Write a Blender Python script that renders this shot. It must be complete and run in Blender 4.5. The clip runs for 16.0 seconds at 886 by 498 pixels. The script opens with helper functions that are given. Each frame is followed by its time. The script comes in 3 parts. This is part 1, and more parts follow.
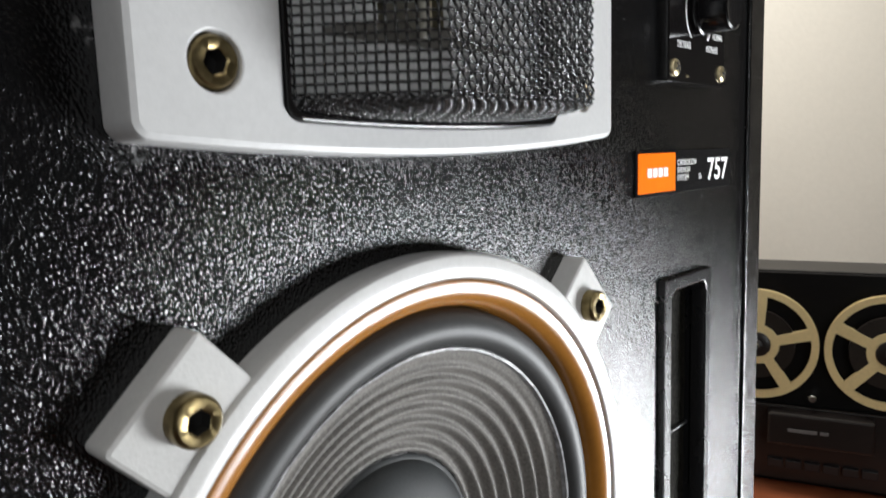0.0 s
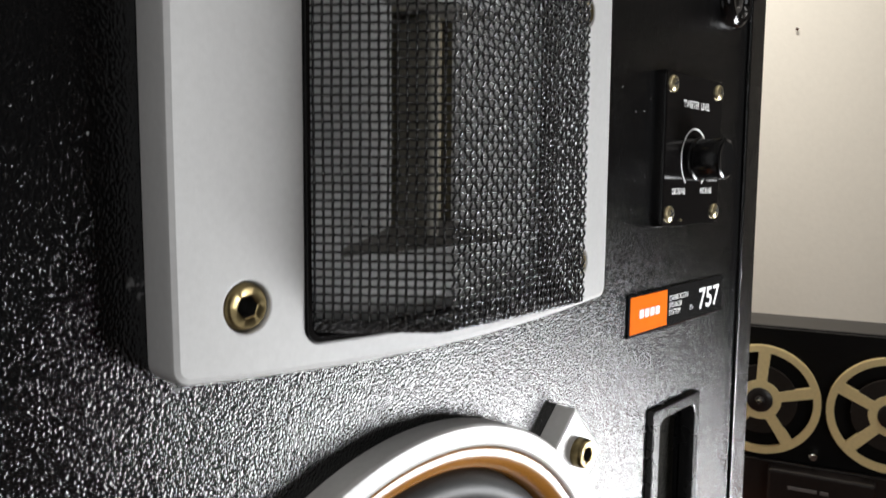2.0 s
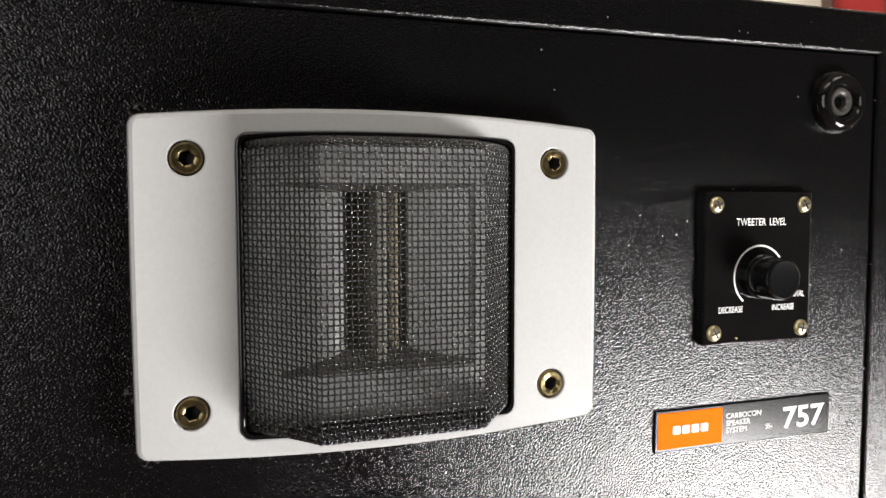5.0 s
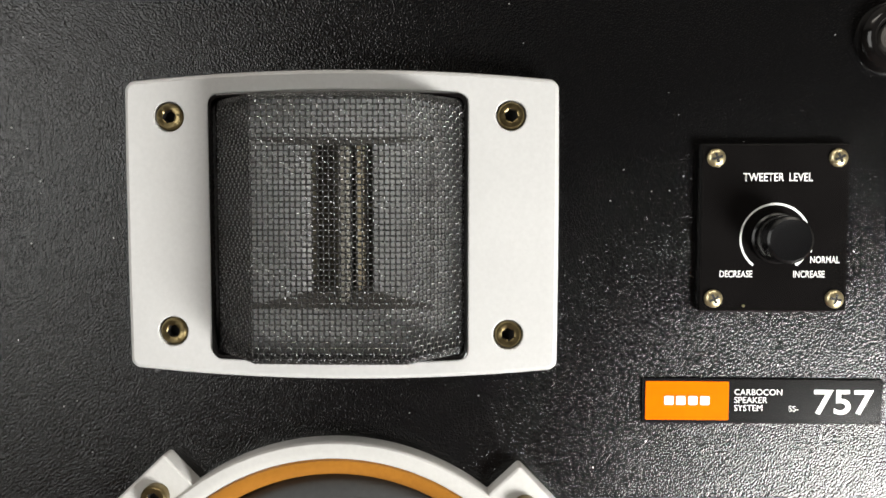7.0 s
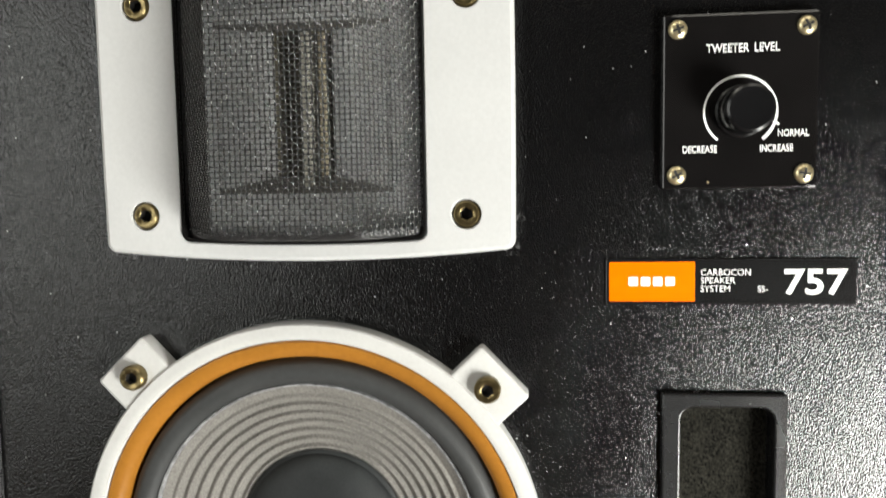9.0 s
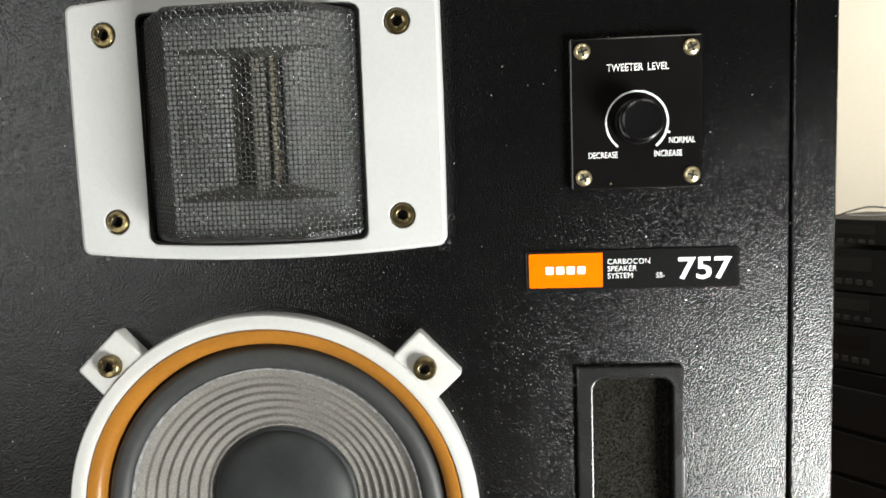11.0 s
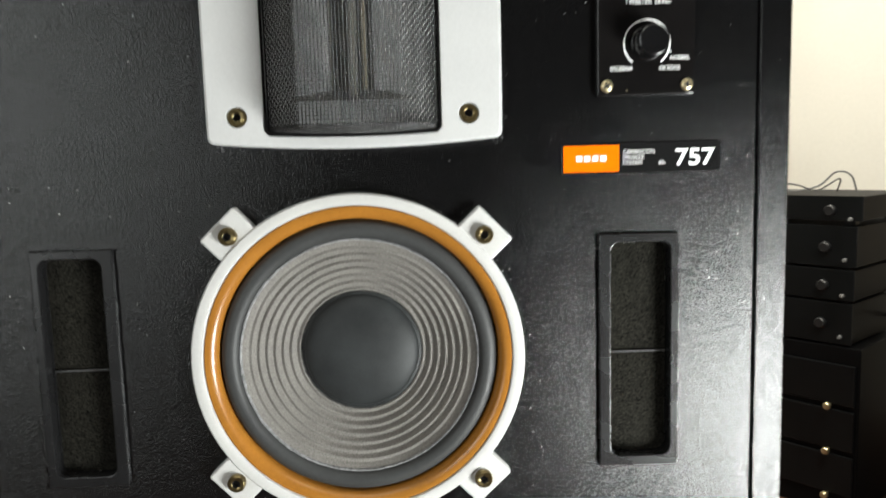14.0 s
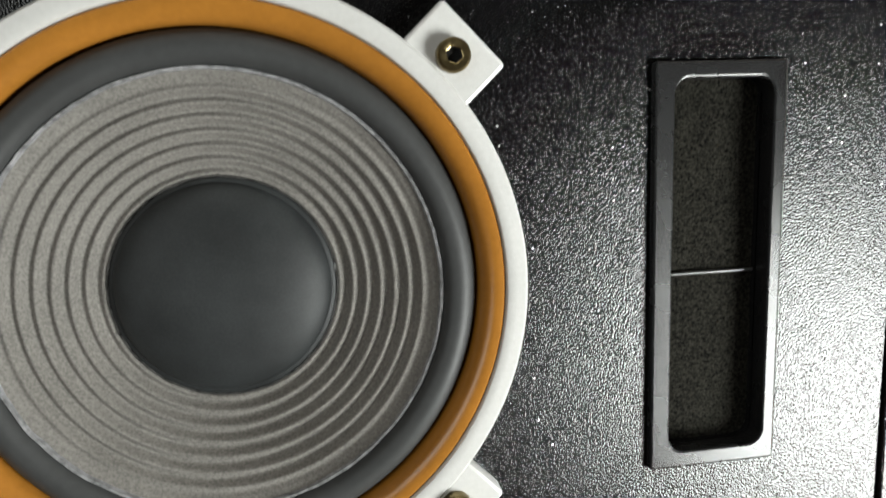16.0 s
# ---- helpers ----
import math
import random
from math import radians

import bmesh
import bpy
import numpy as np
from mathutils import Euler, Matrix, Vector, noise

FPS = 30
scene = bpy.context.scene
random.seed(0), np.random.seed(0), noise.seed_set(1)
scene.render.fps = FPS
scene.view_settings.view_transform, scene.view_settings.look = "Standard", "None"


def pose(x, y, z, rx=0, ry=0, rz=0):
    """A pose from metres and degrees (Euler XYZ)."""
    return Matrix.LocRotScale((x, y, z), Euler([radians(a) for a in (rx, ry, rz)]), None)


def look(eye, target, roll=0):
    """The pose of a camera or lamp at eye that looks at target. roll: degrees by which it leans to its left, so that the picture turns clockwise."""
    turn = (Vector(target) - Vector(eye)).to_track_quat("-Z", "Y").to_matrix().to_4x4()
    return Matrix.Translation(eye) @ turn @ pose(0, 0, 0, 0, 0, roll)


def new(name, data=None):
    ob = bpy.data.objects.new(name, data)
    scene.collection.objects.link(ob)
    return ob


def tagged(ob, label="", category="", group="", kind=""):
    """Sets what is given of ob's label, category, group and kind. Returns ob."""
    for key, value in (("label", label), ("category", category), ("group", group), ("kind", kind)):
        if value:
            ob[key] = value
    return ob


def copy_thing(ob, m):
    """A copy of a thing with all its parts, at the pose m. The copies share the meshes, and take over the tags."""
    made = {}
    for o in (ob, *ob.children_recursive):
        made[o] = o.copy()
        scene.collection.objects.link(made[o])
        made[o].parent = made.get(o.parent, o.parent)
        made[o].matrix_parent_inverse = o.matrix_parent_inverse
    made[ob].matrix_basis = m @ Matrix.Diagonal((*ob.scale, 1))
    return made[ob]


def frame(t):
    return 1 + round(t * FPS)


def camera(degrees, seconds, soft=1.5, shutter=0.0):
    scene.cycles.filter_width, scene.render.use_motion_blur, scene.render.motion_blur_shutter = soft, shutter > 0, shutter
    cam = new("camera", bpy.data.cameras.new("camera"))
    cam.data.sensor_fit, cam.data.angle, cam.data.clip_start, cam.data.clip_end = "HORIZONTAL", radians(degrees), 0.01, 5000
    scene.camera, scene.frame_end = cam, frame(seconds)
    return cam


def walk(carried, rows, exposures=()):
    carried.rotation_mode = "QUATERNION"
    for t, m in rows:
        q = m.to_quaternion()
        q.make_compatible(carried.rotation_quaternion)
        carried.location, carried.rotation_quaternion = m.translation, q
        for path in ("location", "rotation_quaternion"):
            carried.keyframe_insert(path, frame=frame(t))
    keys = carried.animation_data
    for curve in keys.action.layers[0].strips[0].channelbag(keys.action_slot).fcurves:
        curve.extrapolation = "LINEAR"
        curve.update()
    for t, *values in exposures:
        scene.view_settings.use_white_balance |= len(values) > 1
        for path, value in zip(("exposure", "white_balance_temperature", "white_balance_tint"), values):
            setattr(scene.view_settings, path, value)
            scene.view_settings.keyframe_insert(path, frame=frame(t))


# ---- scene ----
cam = camera(60.97, 16.0, shutter=0.5)
PATH = [
    (0, (-0.11286, -0.10728, 1.11746), (1.3689, 1.2121, 0.8655), -1.74),
    (0.5, (-0.11417, -0.10468, 1.12915), (1.363, 1.2246, 0.9029), -0.68),
    (1, (-0.1163, -0.10636, 1.13883), (1.355, 1.2311, 0.9234), -0.51),
    (1.5, (-0.11871, -0.11057, 1.14533), (1.3533, 1.2282, 0.9431), 0.00),
    (2, (-0.12048, -0.11647, 1.15406), (1.3508, 1.2242, 0.9596), 0.44),
    (2.5, (-0.11142, -0.12345, 1.16994), (1.2987, 1.2795, 0.9623), 0.40),
    (3, (-0.10808, -0.13965, 1.17867), (1.1728, 1.3835, 0.9803), 0.75),
    (3.5, (-0.10095, -0.15754, 1.18517), (1.0785, 1.4471, 1.0002), 0.44),
    (4, (-0.08346, -0.17336, 1.18776), (0.9522, 1.53, 1.0268), 0.07),
    (4.2, (-0.07549, -0.17905, 1.18757), (0.8796, 1.5705, 1.0239), 0.18),
    (6.3, (0.00453, -0.24231, 1.17766), (0.1766, 1.7481, 1.0841), -0.74),
    (6.5, (0.01881, -0.23808, 1.17395), (0.1111, 1.757, 1.0692), -0.68),
    (7, (0.03903, -0.23463, 1.17114), (-0.0193, 1.7607, 1.0478), 0.00),
    (7.5, (0.05129, -0.23713, 1.16523), (-0.093, 1.7533, 1.0341), 0.75),
    (8, (0.06018, -0.23872, 1.16036), (-0.111, 1.7493, 1.025), 0.35),
    (8.5, (0.06739, -0.23703, 1.15496), (-0.1288, 1.7472, 0.9994), -0.52),
    (9, (0.06962, -0.2363, 1.14024), (-0.1464, 1.7447, 0.9698), -0.97),
    (9.5, (0.07354, -0.23873, 1.12799), (-0.1341, 1.7417, 0.9417), -1.31),
    (10, (0.08143, -0.24379, 1.12577), (-0.1196, 1.7379, 0.9456), -1.65),
    (10.2, (0.08571, -0.248, 1.12793), (-0.1087, 1.7356, 0.9617), -1.57),
    (12.3, (0.06685, -0.32126, 1.16361), (0.0951, 1.6612, 0.9007), -1.14),
    (12.5, (0.05152, -0.3339, 1.15431), (0.1121, 1.65, 0.9087), -0.48),
    (13, (0.03829, -0.36132, 1.1485), (0.1096, 1.6198, 0.8835), -0.03),
    (13.5, (0.03161, -0.36892, 1.1422), (0.133, 1.6107, 0.8757), -0.60),
    (14, (0.02861, -0.34648, 1.11083), (0.0891, 1.6387, 0.8759), -1.60),
    (14.5, (0.02014, -0.29258, 1.08691), (0.1862, 1.6718, 0.7498), -1.80),
    (15, (0.03363, -0.23227, 1.07427), (0.2638, 1.73, 0.7637), -2.12),
    (15.5, (0.02938, -0.19941, 1.07079), (0.3124, 1.7551, 0.7548), -2.35),
    (16, (0.0236, -0.18785, 1.06146), (0.3491, 1.7567, 0.7257), -1.95),
]
EXPOSURES = [(0.0, -0.06, 6350, 10), (1.0, -0.11, 6400, 10), (2.0, -0.23, 6500, 11), (3.0, -0.27, 6600, 12), (4.2, -0.02, 6750, 13), (6.3, 0.31, 6900, 11),
             (9.0, 0.33, 6900, 7), (10.2, 0.33, 6850, 6), (12.5, 0.26, 6600, 6), (13.5, 0.28, 6600, 6), (14.5, 0.16, 6600, 5), (15.0, 0.07, 6600, 5), (16.0, -0.09, 6650, 5)]
cam.data.dof.use_dof, cam.data.dof.focus_distance, cam.data.dof.aperture_fstop = True, 0.2, 65
walk(cam, [(t, look(eye, target, roll)) for t, eye, target, roll in PATH], EXPOSURES)

# ---------------------------------------------------------------- light
LIFT = 0.45                      # height of the bench under the loudspeaker
ROOM = pose(0, 0, 0, 0, 0, -51.5)  # the room's own axes: x along the partition, y towards the back wall


def lamp(name, kind, energy, place, target, size=0.1, size_y=None, colour=(1, 1, 1), spread=180):
    data = bpy.data.lights.new(name, kind)
    data.energy, data.color = energy, colour
    if kind == "AREA":
        data.size, data.spread = size, radians(spread)
        if size_y:
            data.shape, data.size_y = "RECTANGLE", size_y
    ob = new(name, data)
    ob.matrix_world = look(place, target)
    return ob


world = bpy.data.worlds.new("world")
scene.world = world
world.use_nodes = True
world.node_tree.nodes["Background"].inputs[0].default_value = (0.9, 0.95, 1.0, 1)
world.node_tree.nodes["Background"].inputs[1].default_value = 0.018

# work lamp low in front of the loudspeaker's right side, and two ceiling lamps
lamp("work_lamp", "AREA", 9.2, (0.50, -0.40, 0.80), (0.06, 0, 1.05), size=0.26, colour=(0.97, 0.99, 1.0))
for x, y in ((-0.35, -0.95), (0.75, -0.75)):
    lamp("ceiling_lamp", "AREA", 4.0, (x, y, 2.46), (x, y, 0), size=0.8, size_y=0.35, colour=(1.0, 0.975, 0.92))
# Added fill with no known source, brightening the partition and tape deck
lamp("partition_fill", "AREA", 40, ROOM @ Vector((0.35, 1.25, 2.46)), ROOM @ Vector((0.35, 1.25, 0)), size=0.6, size_y=0.3, colour=(1.0, 0.95, 0.86))

# daylight from a tall window in the wall behind the camera, to the loudspeaker's left
lamp("window_light", "AREA", 12, ROOM @ Vector((0.48, -2.2, 1.35)), (0, 0, 1.15), size=0.7, size_y=1.5, colour=(0.95, 0.98, 1.0))
# Added fill with no known source, lifting the far back wall
lamp("back_wall_fill", "AREA", 32, ROOM @ Vector((-1.0, 2.0, 2.46)), ROOM @ Vector((-1.0, 2.0, 0)), size=0.6, size_y=0.3, colour=(1.0, 0.96, 0.88))

# ---------------------------------------------------------------- materials


def material(name, colour, rough=0.5, metal=0.0, grain=0.0, grain_scale=200.0, stain=0.0, stain_scale=12.0,
             bump=0.0, bump_scale=800.0, specular=0.5, rough_var=0.0, stretch=(1, 1, 1)):
    """Base colour varied by fine grain and by broad stains, with fine relief. Scales are per metre."""
    m = bpy.data.materials.new(name)
    m.use_nodes = True
    nt = m.node_tree
    n, l = nt.nodes, nt.links
    b = n["Principled BSDF"]
    b.inputs["Roughness"].default_value, b.inputs["Metallic"].default_value = rough, metal
    b.inputs["Specular IOR Level"].default_value = specular
    b.inputs["Base Color"].default_value = (*colour, 1)
    tc = n.new("ShaderNodeTexCoord")
    mp = n.new("ShaderNodeMapping")
    mp.inputs["Scale"].default_value = stretch
    l.new(tc.outputs["Object"], mp.inputs[0])

    def noise_node(scale, detail=3.0):
        t = n.new("ShaderNodeTexNoise")
        t.inputs["Scale"].default_value, t.inputs["Detail"].default_value = scale, detail
        l.new(mp.outputs[0], t.inputs["Vector"])
        return t

    if grain or stain:
        last = None
        for amount, scale in ((grain, grain_scale), (stain, stain_scale)):
            if not amount:
                continue
            t = noise_node(scale)
            r = n.new("ShaderNodeMapRange")
            r.inputs[1].default_value, r.inputs[2].default_value = 0.3, 0.7
            r.inputs[3].default_value, r.inputs[4].default_value = 1 - amount, 1 + amount
            l.new(t.outputs["Fac"], r.inputs[0])
            x = n.new("ShaderNodeVectorMath")
            x.operation = "SCALE"
            if last is None:
                x.inputs[0].default_value = colour
            else:
                l.new(last.outputs[0], x.inputs[0])
            l.new(r.outputs[0], x.inputs["Scale"])
            last = x
        l.new(last.outputs[0], b.inputs["Base Color"])
    if rough_var:
        t = noise_node(stain_scale * 1.7)
        r = n.new("ShaderNodeMapRange")
        r.inputs[3].default_value, r.inputs[4].default_value = rough - rough_var, rough + rough_var
        l.new(t.outputs["Fac"], r.inputs[0])
        l.new(r.outputs[0], b.inputs["Roughness"])
    if bump:
        t = noise_node(bump_scale, 2.0)
        u = n.new("ShaderNodeBump")
        u.inputs["Strength"].default_value, u.inputs["Distance"].default_value = 1.0, bump
        l.new(t.outputs["Fac"], u.inputs["Height"])
        l.new(u.outputs[0], b.inputs["Normal"])
    return m


def vinyl_material():
    """Black pebble-grained vinyl with pale specks, part dust and part painted glints, and chalky smears at the tweeter
    plate's corners.
    """
    m = material("black_vinyl", (0.003, 0.003, 0.0032), 0.155, specular=0.58, rough_var=0.03, stain_scale=9)
    n, l = m.node_tree.nodes, m.node_tree.links
    b = n["Principled BSDF"]
    tc = n.new("ShaderNodeTexCoord")
    pebble = n.new("ShaderNodeTexVoronoi")        # round pebbles about half a millimetre across, of uneven height
    pebble.feature = "SMOOTH_F1"
    pebble.inputs["Scale"].default_value, pebble.inputs["Smoothness"].default_value = 1950, 0.45
    l.new(tc.outputs["Object"], pebble.inputs["Vector"])
    uneven = n.new("ShaderNodeTexNoise")
    uneven.inputs["Scale"].default_value, uneven.inputs["Detail"].default_value = 1650, 2
    l.new(tc.outputs["Object"], uneven.inputs["Vector"])
    height = n.new("ShaderNodeMath")
    height.operation = "SUBTRACT"
    l.new(uneven.outputs["Fac"], height.inputs[0])
    l.new(pebble.outputs["Distance"], height.inputs[1])
    relief = n.new("ShaderNodeBump")
    relief.inputs["Strength"].default_value, relief.inputs["Distance"].default_value = 1.0, 0.000114
    l.new(height.outputs[0], relief.inputs["Height"])
    l.new(relief.outputs[0], b.inputs["Normal"])
    # Pale specks: dust, and glints of the grain painted into the colour
    vo = n.new("ShaderNodeTexVoronoi")
    vo.inputs["Scale"].default_value = 225
    l.new(tc.outputs["Object"], vo.inputs["Vector"])
    size = n.new("ShaderNodeMath")       # only some cells hold a speck
    size.operation = "LESS_THAN"
    size.inputs[1].default_value = 0.055
    l.new(vo.outputs["Distance"], size.inputs[0])
    pick = n.new("ShaderNodeSeparateColor")
    l.new(vo.outputs["Color"], pick.inputs[0])
    some = n.new("ShaderNodeMath")
    some.operation = "GREATER_THAN"
    some.inputs[1].default_value = 0.62
    l.new(pick.outputs[0], some.inputs[0])
    speck = n.new("ShaderNodeMath")
    speck.operation = "MULTIPLY"
    l.new(size.outputs[0], speck.inputs[0])
    l.new(some.outputs[0], speck.inputs[1])
    fine = n.new("ShaderNodeTexNoise")
    fine.inputs["Scale"].default_value = 700
    l.new(tc.outputs["Object"], fine.inputs["Vector"])
    total = speck
    for x, z, reach in ((-0.0605, 0.6690, 0.0036), (0.0655, 0.6700, 0.0032), (0.0674, 0.6790, 0.0030), (-0.0650, 0.6860, 0.0030), (-0.0620, 0.7592, 0.0026)):
        d = n.new("ShaderNodeVectorMath")
        d.operation = "DISTANCE"
        d.inputs[1].default_value = (x, 0, z)
        l.new(tc.outputs["Object"], d.inputs[0])
        r = n.new("ShaderNodeMapRange")
        r.inputs[1].default_value, r.inputs[2].default_value, r.inputs[3].default_value, r.inputs[4].default_value = 0, reach, 0.8, 0
        l.new(d.outputs["Value"], r.inputs[0])
        k = n.new("ShaderNodeMath")
        k.operation = "MULTIPLY"
        l.new(r.outputs[0], k.inputs[0])
        g = n.new("ShaderNodeMapRange")
        g.inputs[1].default_value, g.inputs[2].default_value = 0.52, 0.72
        l.new(fine.outputs["Fac"], g.inputs[0])
        l.new(g.outputs[0], k.inputs[1])
        a = n.new("ShaderNodeMath")
        a.operation = "ADD"
        a.use_clamp = True
        l.new(total.outputs[0], a.inputs[0])
        l.new(k.outputs[0], a.inputs[1])
        total = a
    mix = n.new("ShaderNodeMix")
    mix.data_type = "RGBA"
    mix.inputs[6].default_value, mix.inputs[7].default_value = (0.003, 0.003, 0.0032, 1), (0.36, 0.36, 0.36, 1)
    l.new(total.outputs[0], mix.inputs[0])
    l.new(mix.outputs[2], b.inputs["Base Color"])
    return m


VINYL = vinyl_material()
SILVER = material("silver_paint", (0.53, 0.53, 0.525), 0.40, 0.0, grain=0.03, grain_scale=900, stain=0.03, stain_scale=30, bump=0.00002, bump_scale=2500)
CAST = material("cast_frame_paint", (0.53, 0.525, 0.51), 0.26, 0.0, grain=0.03, grain_scale=700, stain=0.04, stain_scale=40, bump=0.00004, bump_scale=1500)
BRONZE = material("yellow_zinc_steel", (0.20, 0.155, 0.075), 0.28, 0.95, grain=0.25, grain_scale=500, stain=0.2, stain_scale=150)
BRASS = material("pale_brass", (0.72, 0.62, 0.38), 0.3, 0.9, grain=0.15, grain_scale=600)
SOCKET = material("dark_recess", (0.012, 0.011, 0.01), 0.6, grain=0.2)
WIRE = material("black_lacquered_wire", (0.011, 0.011, 0.0115), 0.21, grain=0.2, grain_scale=900, specular=1.0)
HORN = material("grey_horn_paint", (0.47, 0.47, 0.465), 0.33, 0.2, grain=0.04, grain_scale=400, stain=0.08, stain_scale=60)
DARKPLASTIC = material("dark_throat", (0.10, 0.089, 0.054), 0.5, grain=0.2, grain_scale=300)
# Dark tone: shade painted into the horn's top and bottom walls
HORNSHADE = material("horn_wall_shade", (0.10, 0.094, 0.082), 0.5, grain=0.15, grain_scale=300)
# Horn grey dimmed for the divider, its shade put into the colour
VANE = material("shaded_vane_grey", (0.29, 0.275, 0.23), 0.4, grain=0.08, grain_scale=300)
BEIGE = material("beige_strip", (0.33, 0.28, 0.19), 0.42, grain=0.1, grain_scale=300)
GLOSS = material("gloss_black_plate", (0.006, 0.0055, 0.0055), 0.09, specular=0.35, stain=0.2, stain_scale=40, rough_var=0.03)
SATIN = material("satin_black_plastic", (0.012, 0.012, 0.013), 0.42, grain=0.15, grain_scale=900, bump=0.00003, bump_scale=1800)
PORTBLACK = material("black_port_plastic", (0.010, 0.010, 0.0105), 0.27, specular=0.45, stain=0.15, stain_scale=50, bump=0.00002, bump_scale=900, rough_var=0.05)
KNOB = material("black_knob_plastic", (0.005, 0.005, 0.0054), 0.2, specular=0.35, grain=0.1, grain_scale=500)
TAN = material("tan_gasket", (0.31, 0.128, 0.020), 0.25, grain=0.06, grain_scale=600, stain=0.08, stain_scale=50)
RUBBER = material("rubber_surround", (0.040, 0.0412, 0.0412), 0.5, specular=0.3, grain=0.08, grain_scale=500, stain=0.1, stain_scale=40)
PAPER = material("carbon_paper_cone", (0.160, 0.151, 0.138), 0.72, grain=0.28, grain_scale=1300, stain=0.08, stain_scale=60, bump=0.00012, bump_scale=1700, specular=0.35)
CLEARGLUE = material("dried_glue", (0.055, 0.054, 0.052), 0.16, specular=0.8, grain=0.5, grain_scale=700)
GLUE = material("glue_line", (0.2, 0.2, 0.205), 0.32, grain=0.5, grain_scale=500)
CAP = material("dust_cap_cloth", (0.0185, 0.0205, 0.0212), 0.56, specular=0.32, grain=0.15, grain_scale=1500, stain=0.3, stain_scale=75, bump=0.00002, bump_scale=2500)
FOAM = material("black_open_foam", (0.0125, 0.0118, 0.0095), 0.85, grain=0.95, grain_scale=1300, stain=0.15, stain_scale=60, bump=0.0004, bump_scale=1500, specular=0.06)
SEAM = material("grey_seam_wire", (0.035, 0.035, 0.036), 0.3, specular=1.0, grain=0.2, grain_scale=200)
ORANGE = material("orange_enamel", (0.88, 0.160, 0.0), 0.6, specular=0.04, grain=0.03, grain_scale=300, stain=0.03)
WHITE = material("white_print", (0.85, 0.85, 0.84), 0.5, grain=0.03, grain_scale=900)
BADGE = material("black_badge_film", (0.008, 0.008, 0.0083), 0.2, specular=0.35, stain=0.1)
INSIDE = material("cabinet_inside", (0.02, 0.019, 0.018), 0.8, grain=0.2, grain_scale=50)
WALLPAINT = material("cream_wall_paint", (0.80, 0.77, 0.70), 0.75, grain=0.015, grain_scale=60, stain=0.035, stain_scale=1.6, bump=0.0004, bump_scale=90)
# Colour of an unseen wall, lowered so the baffle mirrors less light
DIMWALL = material("dim_unseen_wall", (0.12, 0.117, 0.112), 0.75, grain=0.015, grain_scale=60, stain=0.05, stain_scale=1.6)
TRIMPAINT = material("ivory_gloss_paint", (0.74, 0.69, 0.57), 0.35, grain=0.02, grain_scale=80, stain=0.05, stain_scale=5)
# Near-black for an unseen wall that the baffle would otherwise reflect
DARKWALL = material("dark_unseen_wall", (0.014, 0.010, 0.008), 0.5, grain=0.3, grain_scale=40, stain=0.2, stain_scale=3, stretch=(1, 1, 0.08))
CEILPAINT = material("white_ceiling_paint", (0.8, 0.79, 0.76), 0.8, stain=0.03, stain_scale=2)
FLOORWOOD = material("red_brown_floor", (0.09, 0.04, 0.024), 0.45, grain=0.3, grain_scale=30, stain=0.2, stain_scale=3, stretch=(0.12, 1, 1))
SIDEWOOD = material("red_brown_wood", (0.20, 0.06, 0.025), 0.35, grain=0.3, grain_scale=45, stain=0.15, stain_scale=5, stretch=(0.1, 1, 1))
GOLD = material("gold_anodised_reel", (0.86, 0.70, 0.36), 0.4, 0.0, grain=0.05, grain_scale=200, stain=0.05)
TAPE = material("brown_tape_pack", (0.02, 0.016, 0.013), 0.3, grain=0.2, grain_scale=300)
DECKBLACK = material("black_deck_panel", (0.006, 0.0055, 0.0055), 0.38, specular=0.15, grain=0.1, grain_scale=100, stain=0.15)
DECKGREY = material("dark_grey_panel", (0.016, 0.013, 0.012), 0.3, grain=0.1, stain=0.1)
STEEL = material("bright_steel", (0.7, 0.69, 0.66), 0.22, 1.0, grain=0.05)
AMPBLACK = material("black_amplifier_case", (0.003, 0.003, 0.0034), 0.5, specular=0.12, grain=0.15, grain_scale=150, stain=0.2, stain_scale=8)
AMPFACE = material("dark_amplifier_face", (0.006, 0.0067, 0.0072), 0.28, specular=0.22, grain=0.1, stain=0.2, stain_scale=8)
YELLOWBIN = material("yellow_bin_plastic", (0.50, 0.29, 0.010), 0.45, grain=0.05, grain_scale=90, stain=0.12, stain_scale=14)
REDBIN = material("red_bin_plastic", (0.33, 0.015, 0.012), 0.45, grain=0.05, grain_scale=90, stain=0.12, stain_scale=14)
RACK = material("brown_rack_paint", (0.05, 0.019, 0.010), 0.6, grain=0.1, stain=0.2, stain_scale=12)
CABLE = material("grey_cable", (0.16, 0.16, 0.16), 0.5, grain=0.1)
CARTON = material("white_carton", (0.7, 0.68, 0.62), 0.6, grain=0.05)
GREENBOX = material("dark_green_grey_case", (0.007, 0.0095, 0.009), 0.4, grain=0.1, stain=0.2)
DIMGOLD = material("dull_gold_rim", (0.045, 0.033, 0.012), 0.5, 0.3, grain=0.15, stain=0.2)

# ---------------------------------------------------------------- mesh helpers


def thing(name, m, label, category, group="", kind=""):
    ob = new(name)
    ob.empty_display_size = 0.05
    ob.matrix_world = m
    return tagged(ob, label, category, group, kind)


